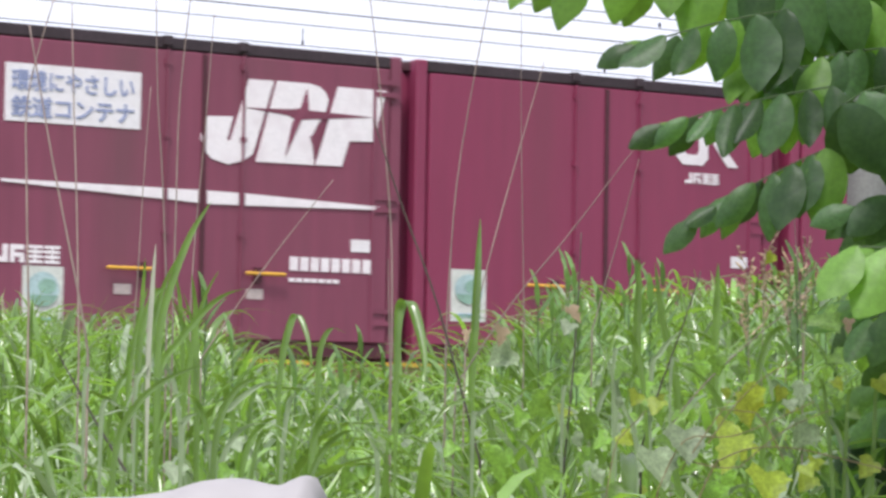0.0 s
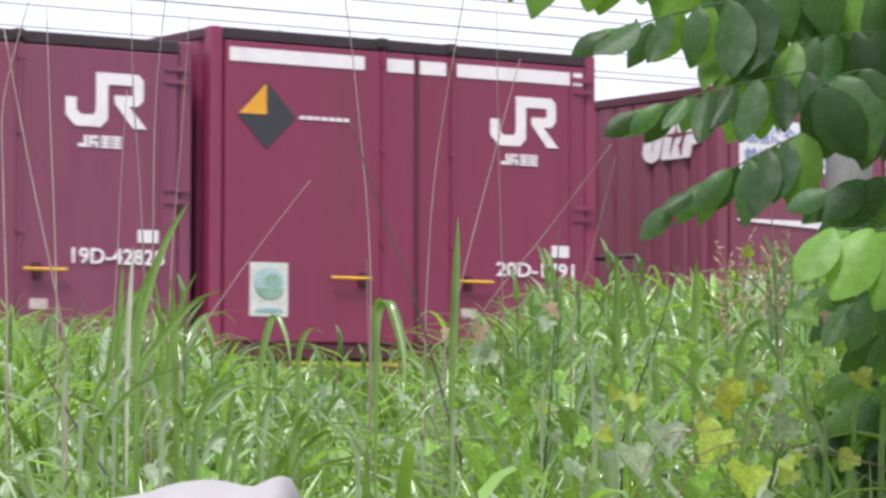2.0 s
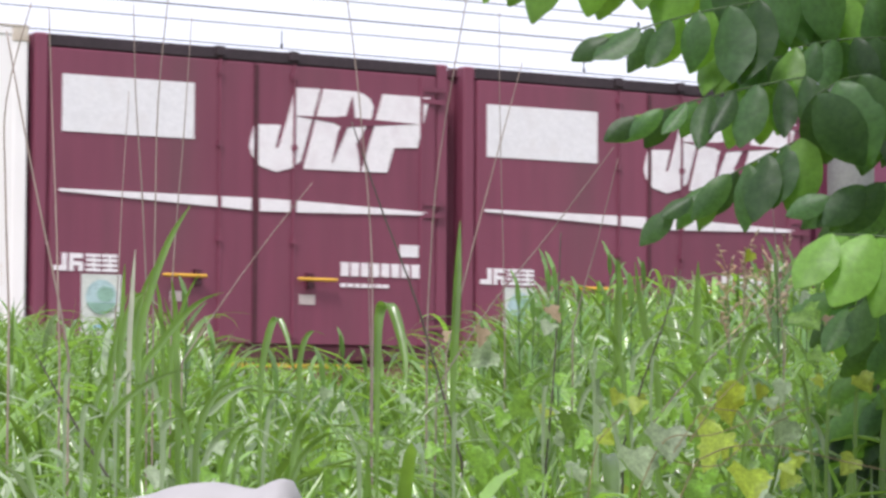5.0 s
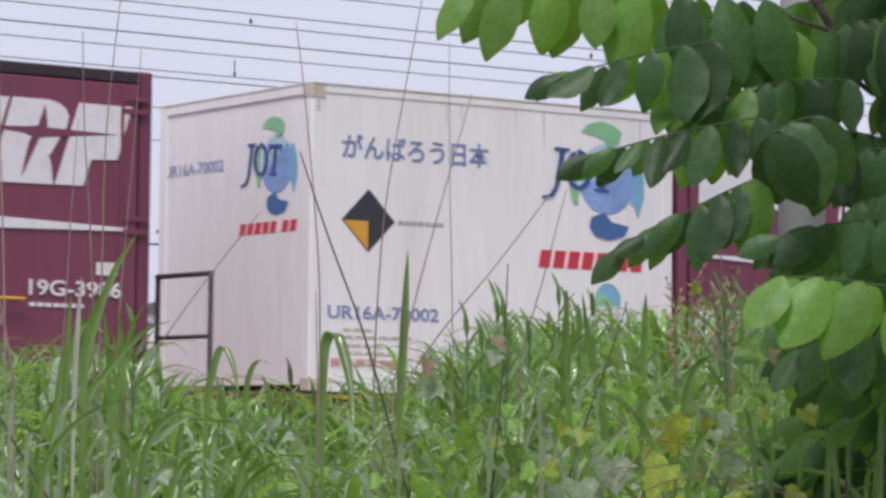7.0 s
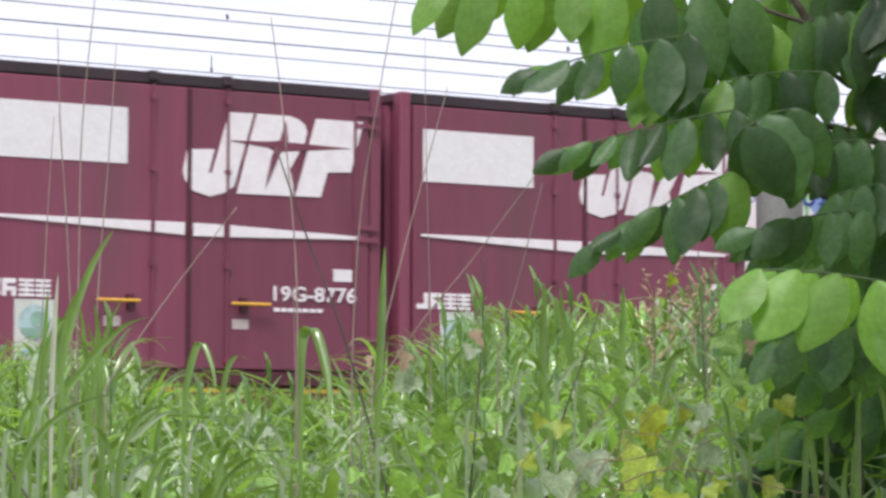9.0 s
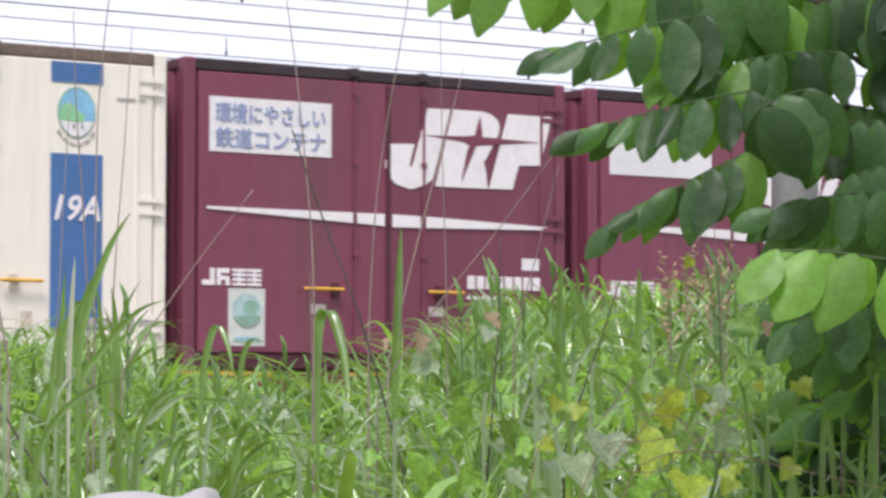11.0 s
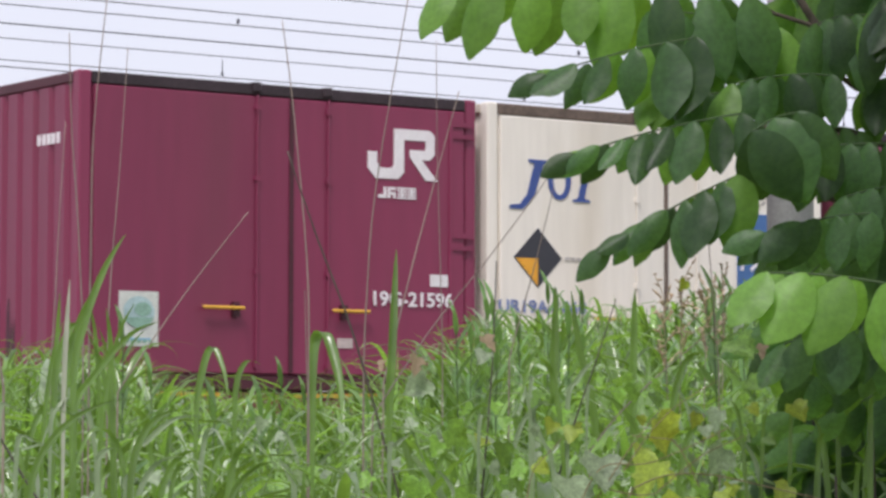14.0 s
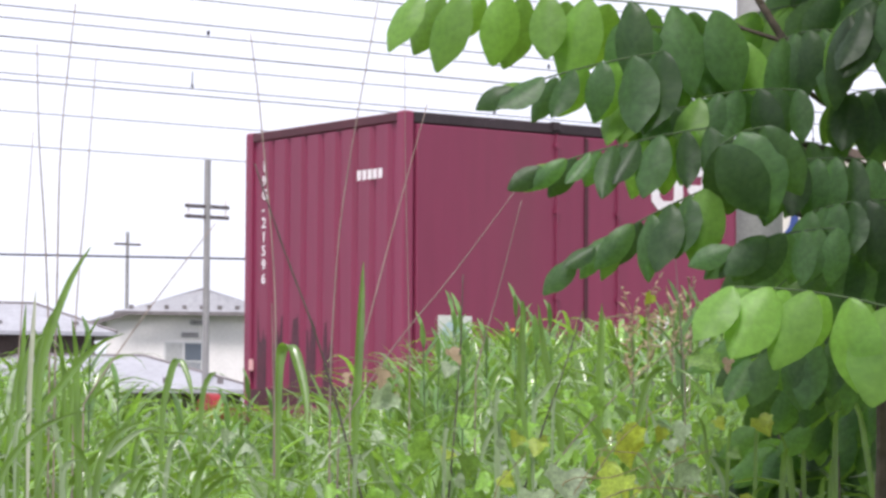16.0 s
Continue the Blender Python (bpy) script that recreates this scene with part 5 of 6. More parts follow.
def pinnate(base, tip, pairs, size, seed=0, bright=False):
    """A feather leaf of the inner crown: a thin stalk with pairs of loosely hanging leaflets."""
    rnd = random.Random(seed)
    a, b = spot(*base), spot(*tip)
    mid = (a + b) / 2 + Vector((0, 0, 0.02))
    leaf = leaf_stalk(a, mid, b)
    along = (b - a).normalized()
    for i in range(pairs * 2 + 1):
        end = i == pairs * 2
        t = 1.0 if end else 0.12 + 0.86 * (i // 2) / max(1, pairs - 0.5)
        s = 0 if end else (1 if i % 2 else -1)
        at = a * (1 - t) ** 2 + mid * 2 * t * (1 - t) + b * t * t
        down = along * 0.8 + Vector((0, 0, -0.6)) if end else Vector((0, 0, -0.85)) + along * (0.14 + 0.2 * t) + AY * s * 0.2 + AX * s * 0.12
        down += Vector((rnd.uniform(-0.25, 0.25), rnd.uniform(-0.25, 0.25), rnd.uniform(-0.15, 0.15)))
        norm = -AY + along * rnd.uniform(-0.8, 0.8) + AX * s * 0.25 + Vector((0, 0, rnd.uniform(0.0, 0.5)))
        hang_leaflet(leaf, at, down, norm, size * rnd.uniform(0.8, 1.15), rnd.uniform(0.9, 1.15), bright or rnd.random() < 0.10, rnd)


def limb(points, r0, r1):
    bm = bmesh.new()
    pts = [spot(*p) for p in points]
    n = len(pts) - 1
    sweep(bm, pts, [r0 + (r1 - r0) * i / n for i in range(n + 1)], 8)
    part("branch", bm, BARK, sapling)


limb(((0.325, -1.27, 2.38), (0.33, -0.5, 2.36), (0.345, 0.0, 2.3), (0.334, 0.205, 2.22), (0.304, 0.245, 2.15), (0.278, 0.272, 2.13), (0.251, 0.291, 2.12), (0.227, 0.330, 2.12)), 0.006, 0.0026)
limb(((0.276, 0.271, 2.12), (0.251, 0.289, 2.12), (0.223, 0.298, 2.12), (0.205, 0.309, 2.12)), 0.0024, 0.0008)
limb(((0.301, 0.240, 2.13), (0.280, 0.247, 2.13), (0.254, 0.267, 2.13), (0.228, 0.287, 2.13)), 0.0026, 0.001)
limb(((0.322, 0.198, 2.14), (0.285, 0.215, 2.14), (0.249, 0.223, 2.14), (0.203, 0.231, 2.14)), 0.003, 0.0012)
limb(((0.324, 0.150, 2.14), (0.281, 0.164, 2.14), (0.237, 0.179, 2.14), (0.203, 0.187, 2.14)), 0.003, 0.0012)
limb(((0.337, 0.097, 2.20), (0.349, 0.154, 2.20), (0.331, 0.203, 2.20)), 0.004, 0.002)
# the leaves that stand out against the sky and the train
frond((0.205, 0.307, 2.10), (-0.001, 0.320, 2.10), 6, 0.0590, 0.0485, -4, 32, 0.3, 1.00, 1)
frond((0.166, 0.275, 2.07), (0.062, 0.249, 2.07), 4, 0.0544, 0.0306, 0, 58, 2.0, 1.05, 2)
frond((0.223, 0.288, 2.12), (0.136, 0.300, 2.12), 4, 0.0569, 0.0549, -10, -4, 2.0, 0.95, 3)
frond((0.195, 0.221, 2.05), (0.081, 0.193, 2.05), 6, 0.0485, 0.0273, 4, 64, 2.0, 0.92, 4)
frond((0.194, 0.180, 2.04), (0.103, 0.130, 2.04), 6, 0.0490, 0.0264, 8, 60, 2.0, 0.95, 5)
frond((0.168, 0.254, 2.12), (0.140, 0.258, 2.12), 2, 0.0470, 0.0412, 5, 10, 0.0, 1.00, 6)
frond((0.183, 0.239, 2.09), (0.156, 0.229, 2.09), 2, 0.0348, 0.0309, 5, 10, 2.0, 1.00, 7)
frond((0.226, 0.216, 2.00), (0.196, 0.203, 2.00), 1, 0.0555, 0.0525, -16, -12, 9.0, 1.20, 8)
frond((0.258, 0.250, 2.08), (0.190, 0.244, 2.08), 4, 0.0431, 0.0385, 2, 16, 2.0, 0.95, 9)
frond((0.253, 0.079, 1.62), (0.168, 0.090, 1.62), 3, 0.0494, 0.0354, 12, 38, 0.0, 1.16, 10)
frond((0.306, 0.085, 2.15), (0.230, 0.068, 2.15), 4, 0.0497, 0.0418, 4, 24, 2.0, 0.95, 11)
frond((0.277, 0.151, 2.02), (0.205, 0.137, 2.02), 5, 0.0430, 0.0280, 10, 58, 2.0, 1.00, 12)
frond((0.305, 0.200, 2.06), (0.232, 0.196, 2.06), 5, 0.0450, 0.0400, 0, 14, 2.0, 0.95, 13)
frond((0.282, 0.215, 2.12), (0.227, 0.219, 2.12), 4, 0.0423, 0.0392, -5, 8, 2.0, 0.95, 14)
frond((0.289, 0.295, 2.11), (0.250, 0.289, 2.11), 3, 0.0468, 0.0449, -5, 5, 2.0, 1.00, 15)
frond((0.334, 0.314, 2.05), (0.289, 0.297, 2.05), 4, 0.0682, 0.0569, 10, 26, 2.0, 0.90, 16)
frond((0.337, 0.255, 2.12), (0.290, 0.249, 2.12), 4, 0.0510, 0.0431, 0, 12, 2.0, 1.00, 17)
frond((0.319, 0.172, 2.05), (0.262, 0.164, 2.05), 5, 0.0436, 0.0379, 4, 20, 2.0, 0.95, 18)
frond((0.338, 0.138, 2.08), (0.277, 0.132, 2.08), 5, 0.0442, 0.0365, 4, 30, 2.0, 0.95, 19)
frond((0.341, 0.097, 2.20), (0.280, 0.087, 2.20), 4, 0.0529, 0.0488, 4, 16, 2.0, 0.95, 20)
# the inner crown behind them
random.seed(8)
for i in range(52):
    q = random.uniform(0.132, 0.36)
    d = random.uniform(2.2, 2.7)
    u = random.uniform(0.05, 0.29) * d
    w = random.uniform(0.08, 0.14)
    pinnate((q * d + 0.03, u, d), (q * d + 0.03 - w, u + random.uniform(-0.05, 0.03), d), random.randint(5, 6), random.uniform(0.046, 0.058), 40 + i, random.random() < 0.25)
for i in range(7):
    d = random.uniform(2.7, 3.2)
    q, u = random.uniform(0.118, 0.16), random.uniform(0.02, 0.035) * d
    pinnate((q * d + 0.06, u, d), (q * d - 0.06, u + random.uniform(-0.04, 0.02), d), 5, 0.050, 240 + i)
# low leaves added behind the blades; their dark mass stands for the shade under it
for i in range(64):
    d = random.uniform(3.0, 3.6)
    q, u = random.uniform(0.108, 0.19), random.uniform(-0.04, 0.016) * d
    pinnate((q * d + 0.06, u, d), (q * d - 0.05, u + random.uniform(-0.05, 0.02), d), 5, 0.055, 800 + i)
# leaves added out of view on the right, to cut the light there
for i in range(90):
    d = random.uniform(1.7, 3.4)
    s, u = random.uniform(0.155 * d + 0.14, 1.35), random.uniform(-0.45, 1.0)
    pinnate((s, u, d), (s - 0.13, u + random.uniform(-0.06, 0.03), d + random.uniform(-0.1, 0.1)), 5, 0.056, 400 + i)


def shade_crown(count):
    """An unseen crown added over the bank to shade it, many small leaflets in one piece."""
    rnd = random.Random(61)
    verts, faces = [], []
    while len(faces) < count * 2:
        d = rnd.uniform(0.9, 3.9)
        s, u = rnd.uniform(0.12, 1.7), rnd.uniform(0.25, 1.6)
        if (u / d < 0.20 and s / d < 0.24) or (u / d < 0.30 and s / d < 0.03):
            continue
        at = spot(s, u, d)
        down = Vector((rnd.uniform(-0.5, 0.5), rnd.uniform(-0.5, 0.5), -1)).normalized() * rnd.uniform(0.045, 0.07)
        side = down.cross(Vector((rnd.uniform(-1, 1), rnd.uniform(-1, 1), 0.3))).normalized() * 0.016
        k = len(verts)
        verts += [at, at + down * 0.3 + side, at + down, at + down * 0.3 - side]
        faces += [(k, k + 1, k + 2), (k, k + 2, k + 3)]
    # a denser layer above the view, added to shade the low growth
    for i in range(5000):
        at = spot(rnd.uniform(0.2, 0.85), rnd.uniform(0.56, 0.95), rnd.uniform(2.15, 2.8))
        down = Vector((rnd.uniform(-0.6, 0.6), rnd.uniform(-0.6, 0.6), -0.8)).normalized() * rnd.uniform(0.045, 0.07)
        side = down.cross(Vector((rnd.uniform(-1, 1), rnd.uniform(-1, 1), 0.3))).normalized() * 0.016
        k = len(verts)
        verts += [at, at + down * 0.3 + side, at + down, at + down * 0.3 - side]
        faces += [(k, k + 1, k + 2), (k, k + 2, k + 3)]
    me = bpy.data.meshes.new("upper_crown")
    me.from_pydata([tuple(v) for v in verts], [], faces)
    me.materials.append(LEAF)
    ob = new("upper_crown", me)
    ob.parent = sapling
    tagged(ob, "added crown of small green leaflets, out of view, for shade", kind="stuff")


shade_crown(8000)


# ---- vine over the grass ----
def lobed_mesh(name, material, deep, wide):
    """A toothed vine leaf with a heart-shaped foot and three pointed lobes, 1 long."""
    half = [(0.06, -0.06), (0.2, -0.13), (0.36, -0.06), (0.42, 0.08), (0.53, 0.2), (0.40, 0.28), (0.34 - deep * 0.3, 0.38), (0.36, 0.5), (0.25, 0.52), (0.2, 0.64), (0.1, 0.72)]
    rim = [(x * wide, y) for x, y in half] + [(0, 0.86)] + [(-x * wide, y) for x, y in half[::-1]]
    bm = bmesh.new()
    foot = bm.verts.new((0, 0, 0.02))
    mid = bm.verts.new((0, 0.36, -0.07))
    vs = [bm.verts.new((x, y, 0.34 * abs(x) + 0.06 * math.sin(9 * y + 5 * x) - 0.34 * y * y)) for x, y in rim]
    for p, q in zip(vs, vs[1:]):
        near_foot = (p.co.y + q.co.y) / 2 < 0.05
        bm.faces.new((foot if near_foot else mid, p, q))
    for k in range(len(vs) - 1):
        a0, a1 = (vs[k].co.y + vs[k + 1].co.y) / 2 < 0.05, (vs[k + 1].co.y + vs[min(k + 2, len(vs) - 1)].co.y) / 2 < 0.05
        if a0 != a1:
            bm.faces.new((foot, mid, vs[k + 1]))
    return finish(bm, name, material, True)


VINES = [lobed_mesh("leaf", VINE_LEAF, 0.15, 1.0), lobed_mesh("leaf", VINE_PALE, 0.0, 1.05), lobed_mesh("leaf", VINE_YELLOW, 0.0, 1.05), lobed_mesh("leaf", VINE_LEAF, 0.1, 0.8), lobed_mesh("leaf", DEAD, 0.5, 0.7)]
vine = tagged(new("vine"), "creeping vine with lobed green and yellowing leaves over grass", "vine")


def vine_leaf(s, u, d, size, kind, rnd):
    ob = new("leaf", VINES[kind])
    ob.parent = vine
    n = (-AY + Vector((0, 0, rnd.uniform(0.0, 1.4))) + AX * rnd.uniform(-0.9, 0.9)).normalized()
    x = Vector((0, 0, 1)).cross(n).normalized()
    m = Matrix((x, n.cross(x), n)).transposed().to_4x4()
    ob.matrix_basis = Matrix.Translation(spot(s, u, d)) @ m @ pose(0, 0, 0, 0, 0, 180 + rnd.uniform(-60, 60)) @ Matrix.Scale(size, 4)


VINE_STEM = mat("brown_vine_stem", (0.20, 0.16, 0.08), 0.7, var=0.25, scale=40, fine=60)
rnd = random.Random(21)
V = 2.55
for s, u, size, kind in ((0.111, -0.016, 0.038, 1), (0.085, -0.034, 0.040, 1), (0.212, 0.023, 0.022, 1), (0.216, -0.009, 0.029, 1), (0.158, 0.016, 0.040, 2), (0.164, -0.020, 0.043, 2), (0.192, 0.021, 0.016, 2), (0.222, 0.081, 0.031, 0), (0.248, 0.078, 0.016, 4), (0.181, 0.130, 0.012, 2), (0.197, 0.124, 0.013, 4), (0.016, 0.086, 0.021, 4), (0.072, 0.014, 0.016, 2), (0.093, 0.008, 0.019, 2), (0.031, -0.004, 0.026, 0), (-0.014, 0.007, 0.028, 0), (0.273, 0.029, 0.022, 2), (0.196, 0.010, 0.014, 1), (0.059, -0.020, 0.016, 2), (0.049, -0.022, 0.019, 0), (0.177, -0.049, 0.038, 2), (0.229, -0.051, 0.028, 0), (0.130, -0.063, 0.040, 0), (0.064, -0.068, 0.033, 3)):
    vine_leaf(s, u, V + rnd.uniform(-0.06, 0.06), size, kind, rnd)
for s, u, size, kind in ((0.196, -0.077, 0.028, 1), (0.003, -0.050, 0.028, 0), (0.266, -0.039, 0.021, 2), (0.153, 0.045, 0.014, 0), (0.238, 0.050, 0.019, 0), (0.231, 0.097, 0.013, 1), (0.266, 0.065, 0.019, 0), (-0.040, 0.067, 0.022, 4), (-0.033, 0.049, 0.028, 1), (-0.069, 0.065, 0.014, 4), (0.017, 0.072, 0.017, 1), (-0.021, -0.003, 0.024, 3), (-0.037, -0.035, 0.034, 0), (-0.077, -0.031, 0.019, 3)):
    vine_leaf(s, u, V + rnd.uniform(-0.06, 0.06), size, kind, rnd)
for i in range(90):
    d = rnd.uniform(2.65, 4.6)
    q = 0.065 + rnd.gauss(0, 0.045)
    vine_leaf(q * d, d * rnd.uniform(-0.022, 0.016 + max(0, q) * 0.12), d, rnd.uniform(0.013, 0.026), rnd.choice((0, 0, 0, 3, 3, 0, 1, 2 if q > 0.05 else 0)), rnd)
for i in range(60):
    d = rnd.uniform(2.6, 3.2)
    q = rnd.uniform(0.005, 0.10)
    vine_leaf(q * d, d * rnd.uniform(-0.026, 0.010), d, rnd.uniform(0.010, 0.024), rnd.choice((0, 0, 3, 2, 1)), rnd)
for i in range(45):
    d = rnd.uniform(2.6, 6)
    q = rnd.uniform(-0.15, 0.02)
    vine_leaf(q * d, d * rnd.uniform(-0.022, 0.008), d, rnd.uniform(0.014, 0.026), rnd.choice((0, 3, 3, 1)), rnd)


def vine_stem(points, r=0.0022):
    bm = bmesh.new()
    wob = random.Random(round(points[0][0] * 1000))
    pts = smooth_line([spot(*p) + AX * wob.uniform(-0.002, 0.002) + Vector((0, 0, wob.uniform(-0.002, 0.002))) for p in points])
    sweep(bm, pts, [r * (1 - 0.4 * i / len(pts)) for i in range(len(pts))])
    part("stem", bm, VINE_STEM, vine)


vine_stem(((0.091, -0.094, 2.50), (0.089, -0.062, 2.50), (0.109, -0.025, 2.50), (0.146, -0.020, 2.50), (0.178, -0.007, 2.50), (0.215, 0.010, 2.50)), 0.0007)
vine_stem(((0.114, -0.094, 2.50), (0.137, -0.039, 2.50), (0.164, -0.028, 2.50), (0.201, -0.030, 2.50), (0.261, -0.040, 2.50), (0.340, -0.061, 2.50)), 0.0008)
vine_stem(((0.128, -0.025, 2.50), (0.151, 0.007, 2.50), (0.174, 0.028, 2.50), (0.206, 0.049, 2.50)), 0.0006)
vine_stem(((0.109, -0.048, 2.50), (0.137, -0.002, 2.50), (0.160, 0.023, 2.50)), 0.0006)
vine_stem(((0.192, -0.038, 2.50), (0.169, -0.002, 2.50), (0.137, 0.003, 2.50)), 0.0006)
vine_stem(((0.049, -0.071, 2.50), (0.058, -0.025, 2.50), (0.079, 0.002, 2.50)), 0.0006)
vine_stem(((0.109, -0.039, 2.50), (0.155, -0.043, 2.50), (0.192, -0.016, 2.50), (0.229, 0.003, 2.50)), 0.0006)


# ---- white rail close to the lens ----
def rail_end():
    h = new("fence_rail")
    tagged(h, "weathered white fence rail with a rounded end on a post", "fence")
    d = 0.66
    a, b = spot(-0.0475, -0.0206, d), spot(-0.30, -0.040, d + 0.02)
    bm = bmesh.new()
    along = (a - b).normalized()
    side = along.cross(Vector((0, 0, 1)))
    rows = []
    for i in range(120):
        t = i / 119
        p = b.lerp(a, t)
        e = max(0.0, (t - 0.98) / 0.02)
        k = math.sqrt(max(0.0, 1 - e * e)) if e < 1 else 0.02
        bump = 0.0008 * noise.noise(Vector((t * 30, 1, 0))) + 0.0027 * math.exp(-((t - 0.904) / 0.038) ** 2) + 0.0021 * math.exp(-((t - 0.976) / 0.014) ** 2)
        rows.append([bm.verts.new(p + side * (0.022 * math.cos(w)) * k + Vector((0, 0, (0.016 + bump) * math.sin(w) * k - 0.012))) for w in [j * math.tau / 14 for j in range(14)]])
    for p, q in zip(rows, rows[1:]):
        for j in range(14):
            bm.faces.new((p[j], p[(j + 1) % 14], q[(j + 1) % 14], q[j]))
    bm.faces.new(rows[0]), bm.faces.new(rows[-1])
    part("rail", bm, RAILWHITE, h, smooth=True)
    bm = bmesh.new()
    p = spot(-0.24, -0.04, d + 0.015)
    tube(bm, (p.x, p.y, ground_height(p.x, p.y)), tuple(p), 0.02, n=12)
    part("post", bm, RAILWHITE, h)


rail_end()


# ---- upright weeds with narrow leaves ----
WEED = mat("weed_leaf", (0.14, 0.26, 0.085), 0.5, var=0.12, scale=8, fine=50, trans=(0.24, 0.40, 0.09), obvar=0.3)


def lance_mesh():
    bm = bmesh.new()
    rows = []
    for i in range(6):
        t = i / 5
        w = 0.09 * math.sin(math.pi * (0.06 + 0.92 * t)) ** 0.8
        rows.append([bm.verts.new((-w, t, 0.03 - 0.25 * t * t)), bm.verts.new((0, t, -0.25 * t * t)), bm.verts.new((w, t, 0.03 - 0.25 * t * t))])
    for p, q in zip(rows, rows[1:]):
        bm.faces.new((p[0], p[1], q[1], q[0])), bm.faces.new((p[1], p[2], q[2], q[1]))
    return finish(bm, "leaf", WEED, True)


LANCE = lance_mesh()


def weed(q, d, above, seed):
    """A straight weed stem with a spiral of narrow leaves, dense at its tip."""
    rnd = random.Random(seed)
    w = tagged(new("weed"), "upright green weed with narrow pointed leaves in grass", "weed", "upright weeds")
    foot = spot(q * d, 0, d)
    foot.z = ground_height(foot.x, foot.y)
    top = Vector((foot.x + rnd.uniform(-0.06, 0.06), foot.y, EYE_Z + d * (skyline(q) + above)))
    bm = bmesh.new()
    sweep(bm, [foot, foot.lerp(top, 0.5), top], [0.0024, 0.0018, 0.0009])
    part("stem", bm, RACHIS, w)
    for i in range(24):
        t = 1 - (i / 23) * 0.34
        ob = new("leaf", LANCE)
        ob.parent = w
        up = 72 - i * 3.0
        ob.matrix_basis = Matrix.Translation(foot.lerp(top, t)) @ pose(0, 0, 0, 0, 0, i * 137.5) @ pose(0, 0, 0, up, 0, 0) @ Matrix.Scale((0.048 + 0.0028 * i) * rnd.uniform(0.8, 1.2), 4)


random.seed(33)
for i in range(46):
    weed(random.choice((random.uniform(0.0, 0.12), random.uniform(0.0, 0.12), random.uniform(0.0, 0.12), random.uniform(-0.14, 0.0))), random.uniform(4.0, 6.5), random.uniform(-0.010, 0.008), 600 + i)


# ---- brown stems in the sapling's shade ----
def shade_stem(q, d, above, seed):
    rnd = random.Random(seed)
    foot = spot(q * d, 0, d)
    foot.z = ground_height(foot.x, foot.y)
    top = spot((q + rnd.uniform(-0.012, 0.012)) * d, above * d, d)
    mid = foot.lerp(top, 0.6) + AX * rnd.uniform(-0.02, 0.02)
    bm = bmesh.new()
    sweep(bm, [foot, mid, top], [0.0026, 0.002, 0.0012])
    tagged(new("brown_stem", finish(bm, "brown_stem", BARK, True)), "thin brown upright stem in the sapling's shade", "stem", "brown stems under the sapling")


random.seed(77)
for i in range(12):
    shade_stem(random.uniform(0.106, 0.165), random.uniform(2.6, 3.2), random.uniform(-0.02, 0.02), 900 + i)


# ---- flowering grass heads ----
PLUME = mat("pinkish_seed_head", (0.58, 0.46, 0.32), 0.8, var=0.2, scale=20, fine=80, trans=(0.50, 0.36, 0.24), obvar=0.3)


def seed_head(s, u, d, seed):
    """A thin culm with a loose panicle: short side twigs that carry small spikelets."""
    rnd = random.Random(seed)
    h = tagged(new("flowering_grass"), "thin grass culm with a loose pinkish seed head", "grass", "flowering grass heads")
    top = spot(s, u, d)
    foot = top + AX * rnd.uniform(-0.05, 0.05)
    foot.z = ground_height(foot.x, foot.y)
    bm = bmesh.new()
    sweep(bm, [foot, foot.lerp(top, 0.6), top], [0.0014, 0.0011, 0.0006], 5)
    part("culm", bm, GRASS_DRY, h)
    bm = bmesh.new()
    for i in range(16):
        a = top - Vector((0, 0, 0.10 * (i / 15)))
        way = Vector((rnd.uniform(-1, 1), rnd.uniform(-1, 1), rnd.uniform(0.5, 1.4))).normalized() * rnd.uniform(0.015, 0.038)
        tube(bm, a, a + way, 0.0006, n=3)
        for k in (0.5, 0.75, 1.0):
            p = a + way * k
            q = p + Vector((rnd.uniform(-1, 1), rnd.uniform(-1, 1), rnd.uniform(-0.5, 1))).normalized() * 0.009
            tube(bm, p, q, 0.0021, 0.0004, 4)
    tagged(part("panicle", bm, PLUME, h, "loose pinkish-brown panicle"), kind="stuff")


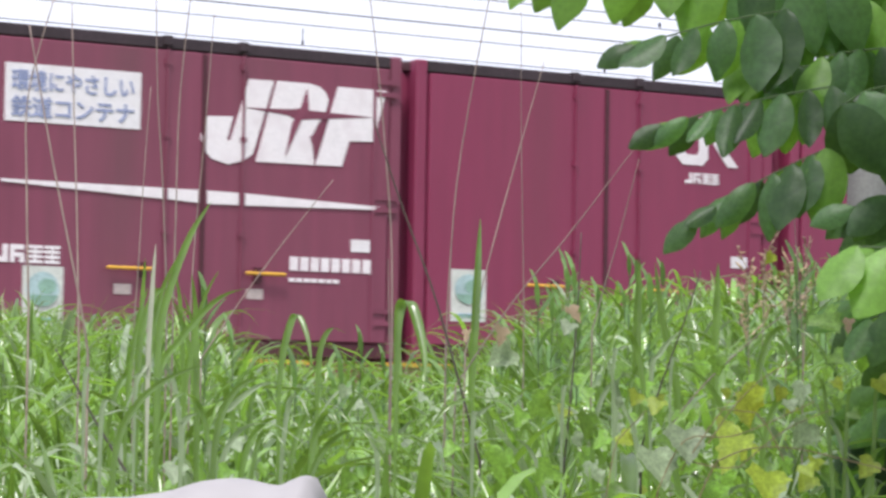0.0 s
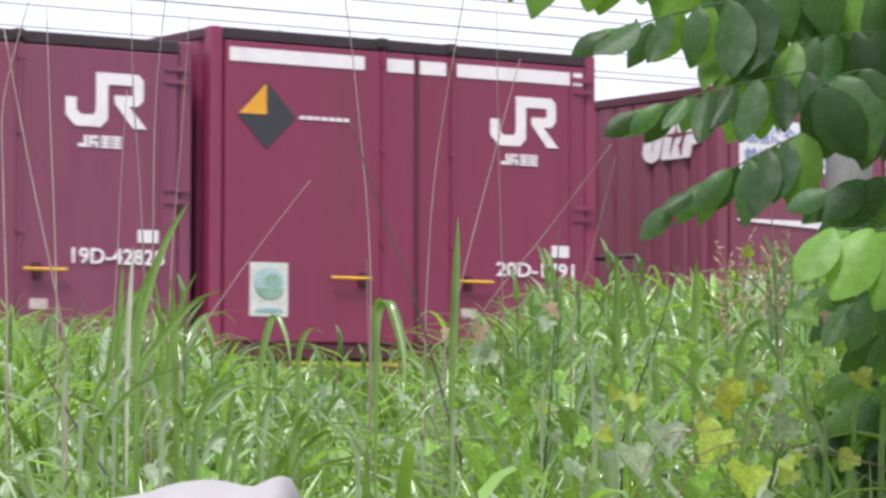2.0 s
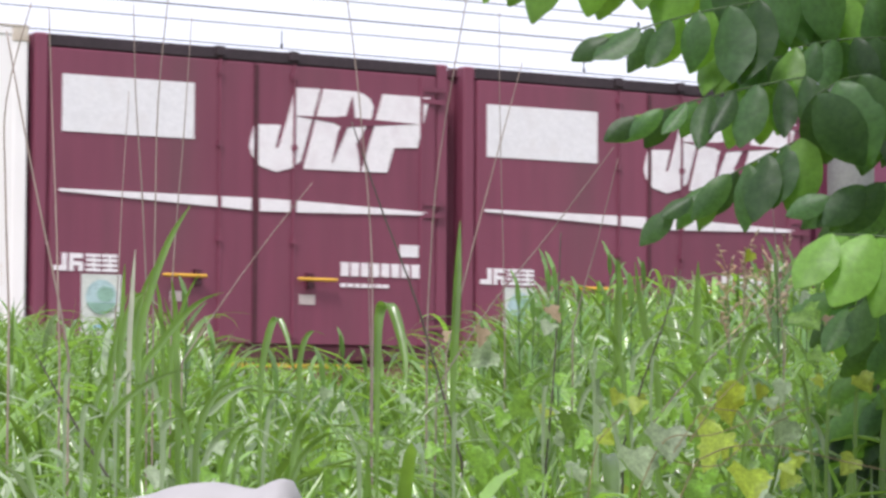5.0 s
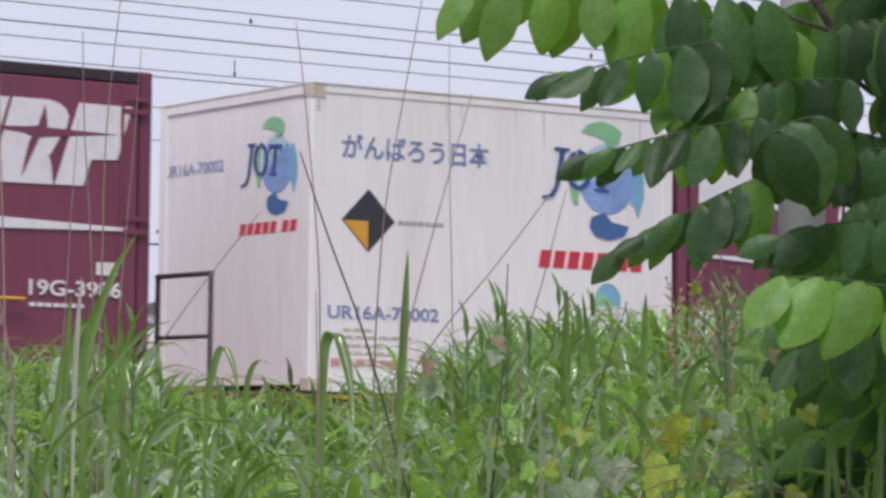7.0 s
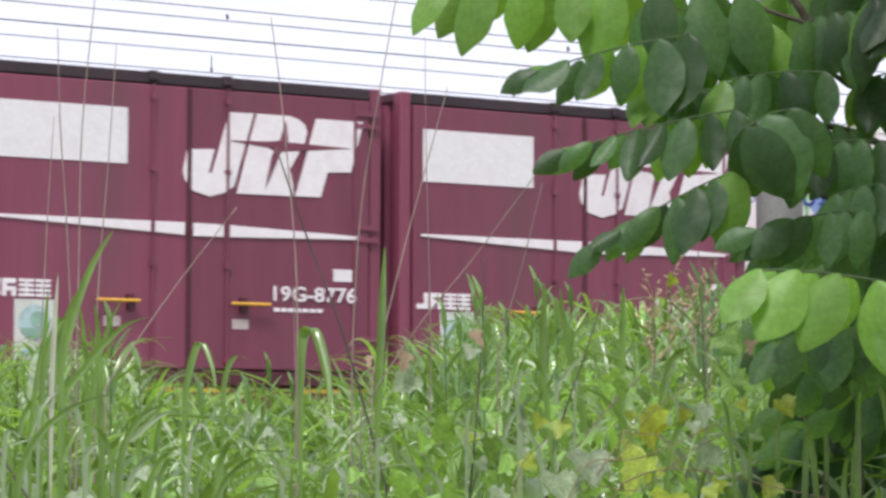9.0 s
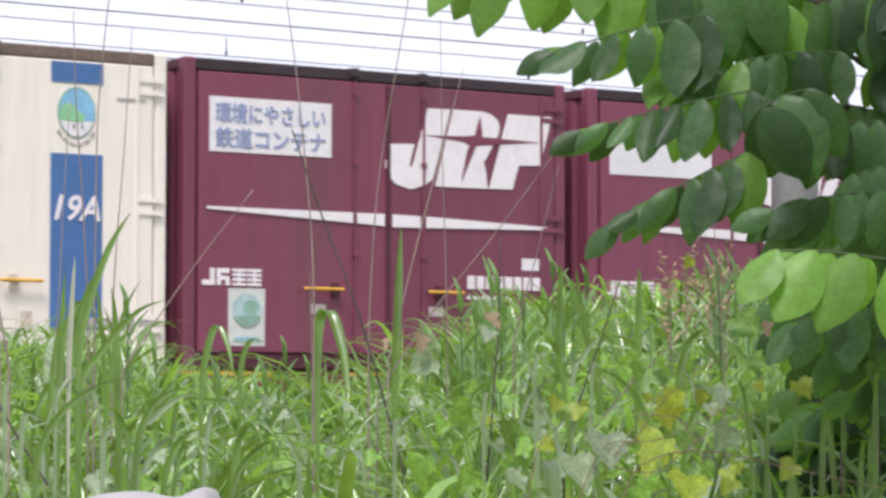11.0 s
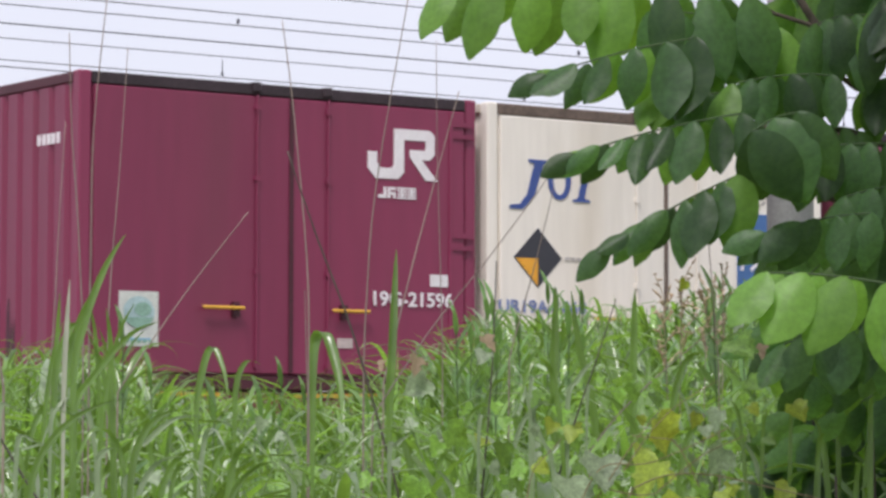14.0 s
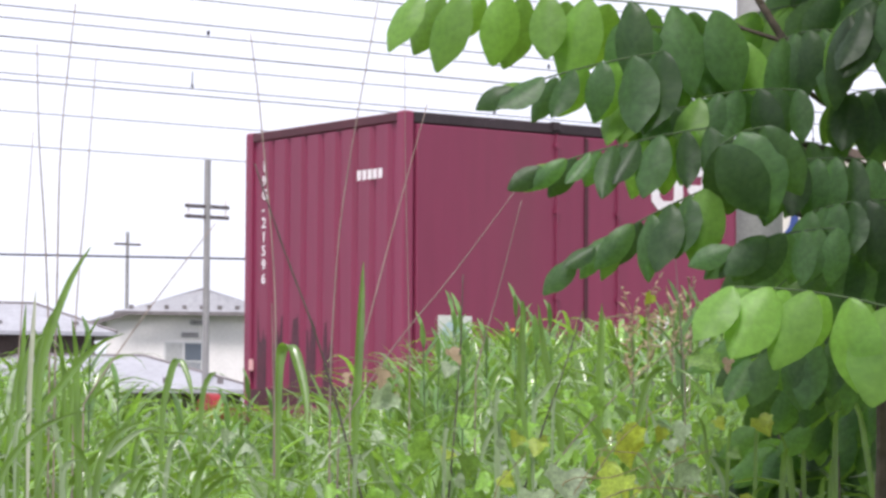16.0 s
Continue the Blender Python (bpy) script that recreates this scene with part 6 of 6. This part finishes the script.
for i, (s, u, d) in enumerate(((0.270, 0.194, 4.20), (0.300, 0.219, 4.30), (0.344, 0.216, 4.40), (0.376, 0.229, 4.50))):
    seed_head(s, u, d, 70 + i)


def swayed(lean, lift):
    """The sapling leant sideways about its foot by lean metres at branch height, and lifted a little."""
    foot = spot(0.325, -1.27, 2.38)
    return Matrix.Translation((0, 0, lift)) @ Matrix.Translation(foot) @ Matrix.Rotation(lean / 1.45, 4, AY) @ Matrix.Translation(-foot)


def motions():
    """The train rolls past and slows; every container and wagon keeps its place in it. The sapling sways a little."""
    walk(sapling, [(t, swayed(lean, lift)) for t, lean, lift in (
        (0.0, -0.007, -0.001), (0.5, -0.006, 0.004), (1.0, -0.008, 0.005), (1.5, -0.008, 0.005), (2.0, -0.007, 0.005), (2.5, -0.006, 0.004),
        (3.0, -0.006, 0.005), (5.5, -0.009, 0.004), (6.0, -0.006, 0.003), (6.5, -0.006, 0.001), (7.0, -0.004, -0.001), (7.5, -0.002, -0.001),
        (8.0, 0.0, 0.0), (8.5, -0.001, 0.0), (9.0, -0.003, -0.002), (11.5, -0.004, -0.001), (12.0, -0.005, 0.0), (12.5, -0.006, -0.001),
        (13.0, -0.005, -0.002), (13.5, -0.007, -0.003), (14.0, -0.006, -0.001), (14.5, -0.007, 0.001), (15.0, -0.005, -0.001),
        (15.5, -0.006, -0.001), (16.0, -0.005, -0.001))])
    for ob, x in MOVING:
        walk(ob, [(t, pose(s + x, TRACK_Y, DECK)) for t, s in (
            (0.0, -32.34), (0.5, -30.47), (1.0, -28.645), (1.5, -26.82), (2.0, -25.01), (2.5, -23.25), (3.0, -21.5),
            (5.5, -12.93), (6.0, -11.24), (6.5, -9.56), (7.0, -7.875), (7.5, -6.22), (8.0, -4.61), (8.5, -3.05), (9.0, -1.52),
            (11.5, 5.58), (12.0, 6.82), (12.5, 8.0), (13.0, 9.13), (13.5, 10.195), (14.0, 11.205), (14.5, 12.14),
            (15.0, 13.0), (15.5, 13.8), (16.0, 14.55))])


motions()
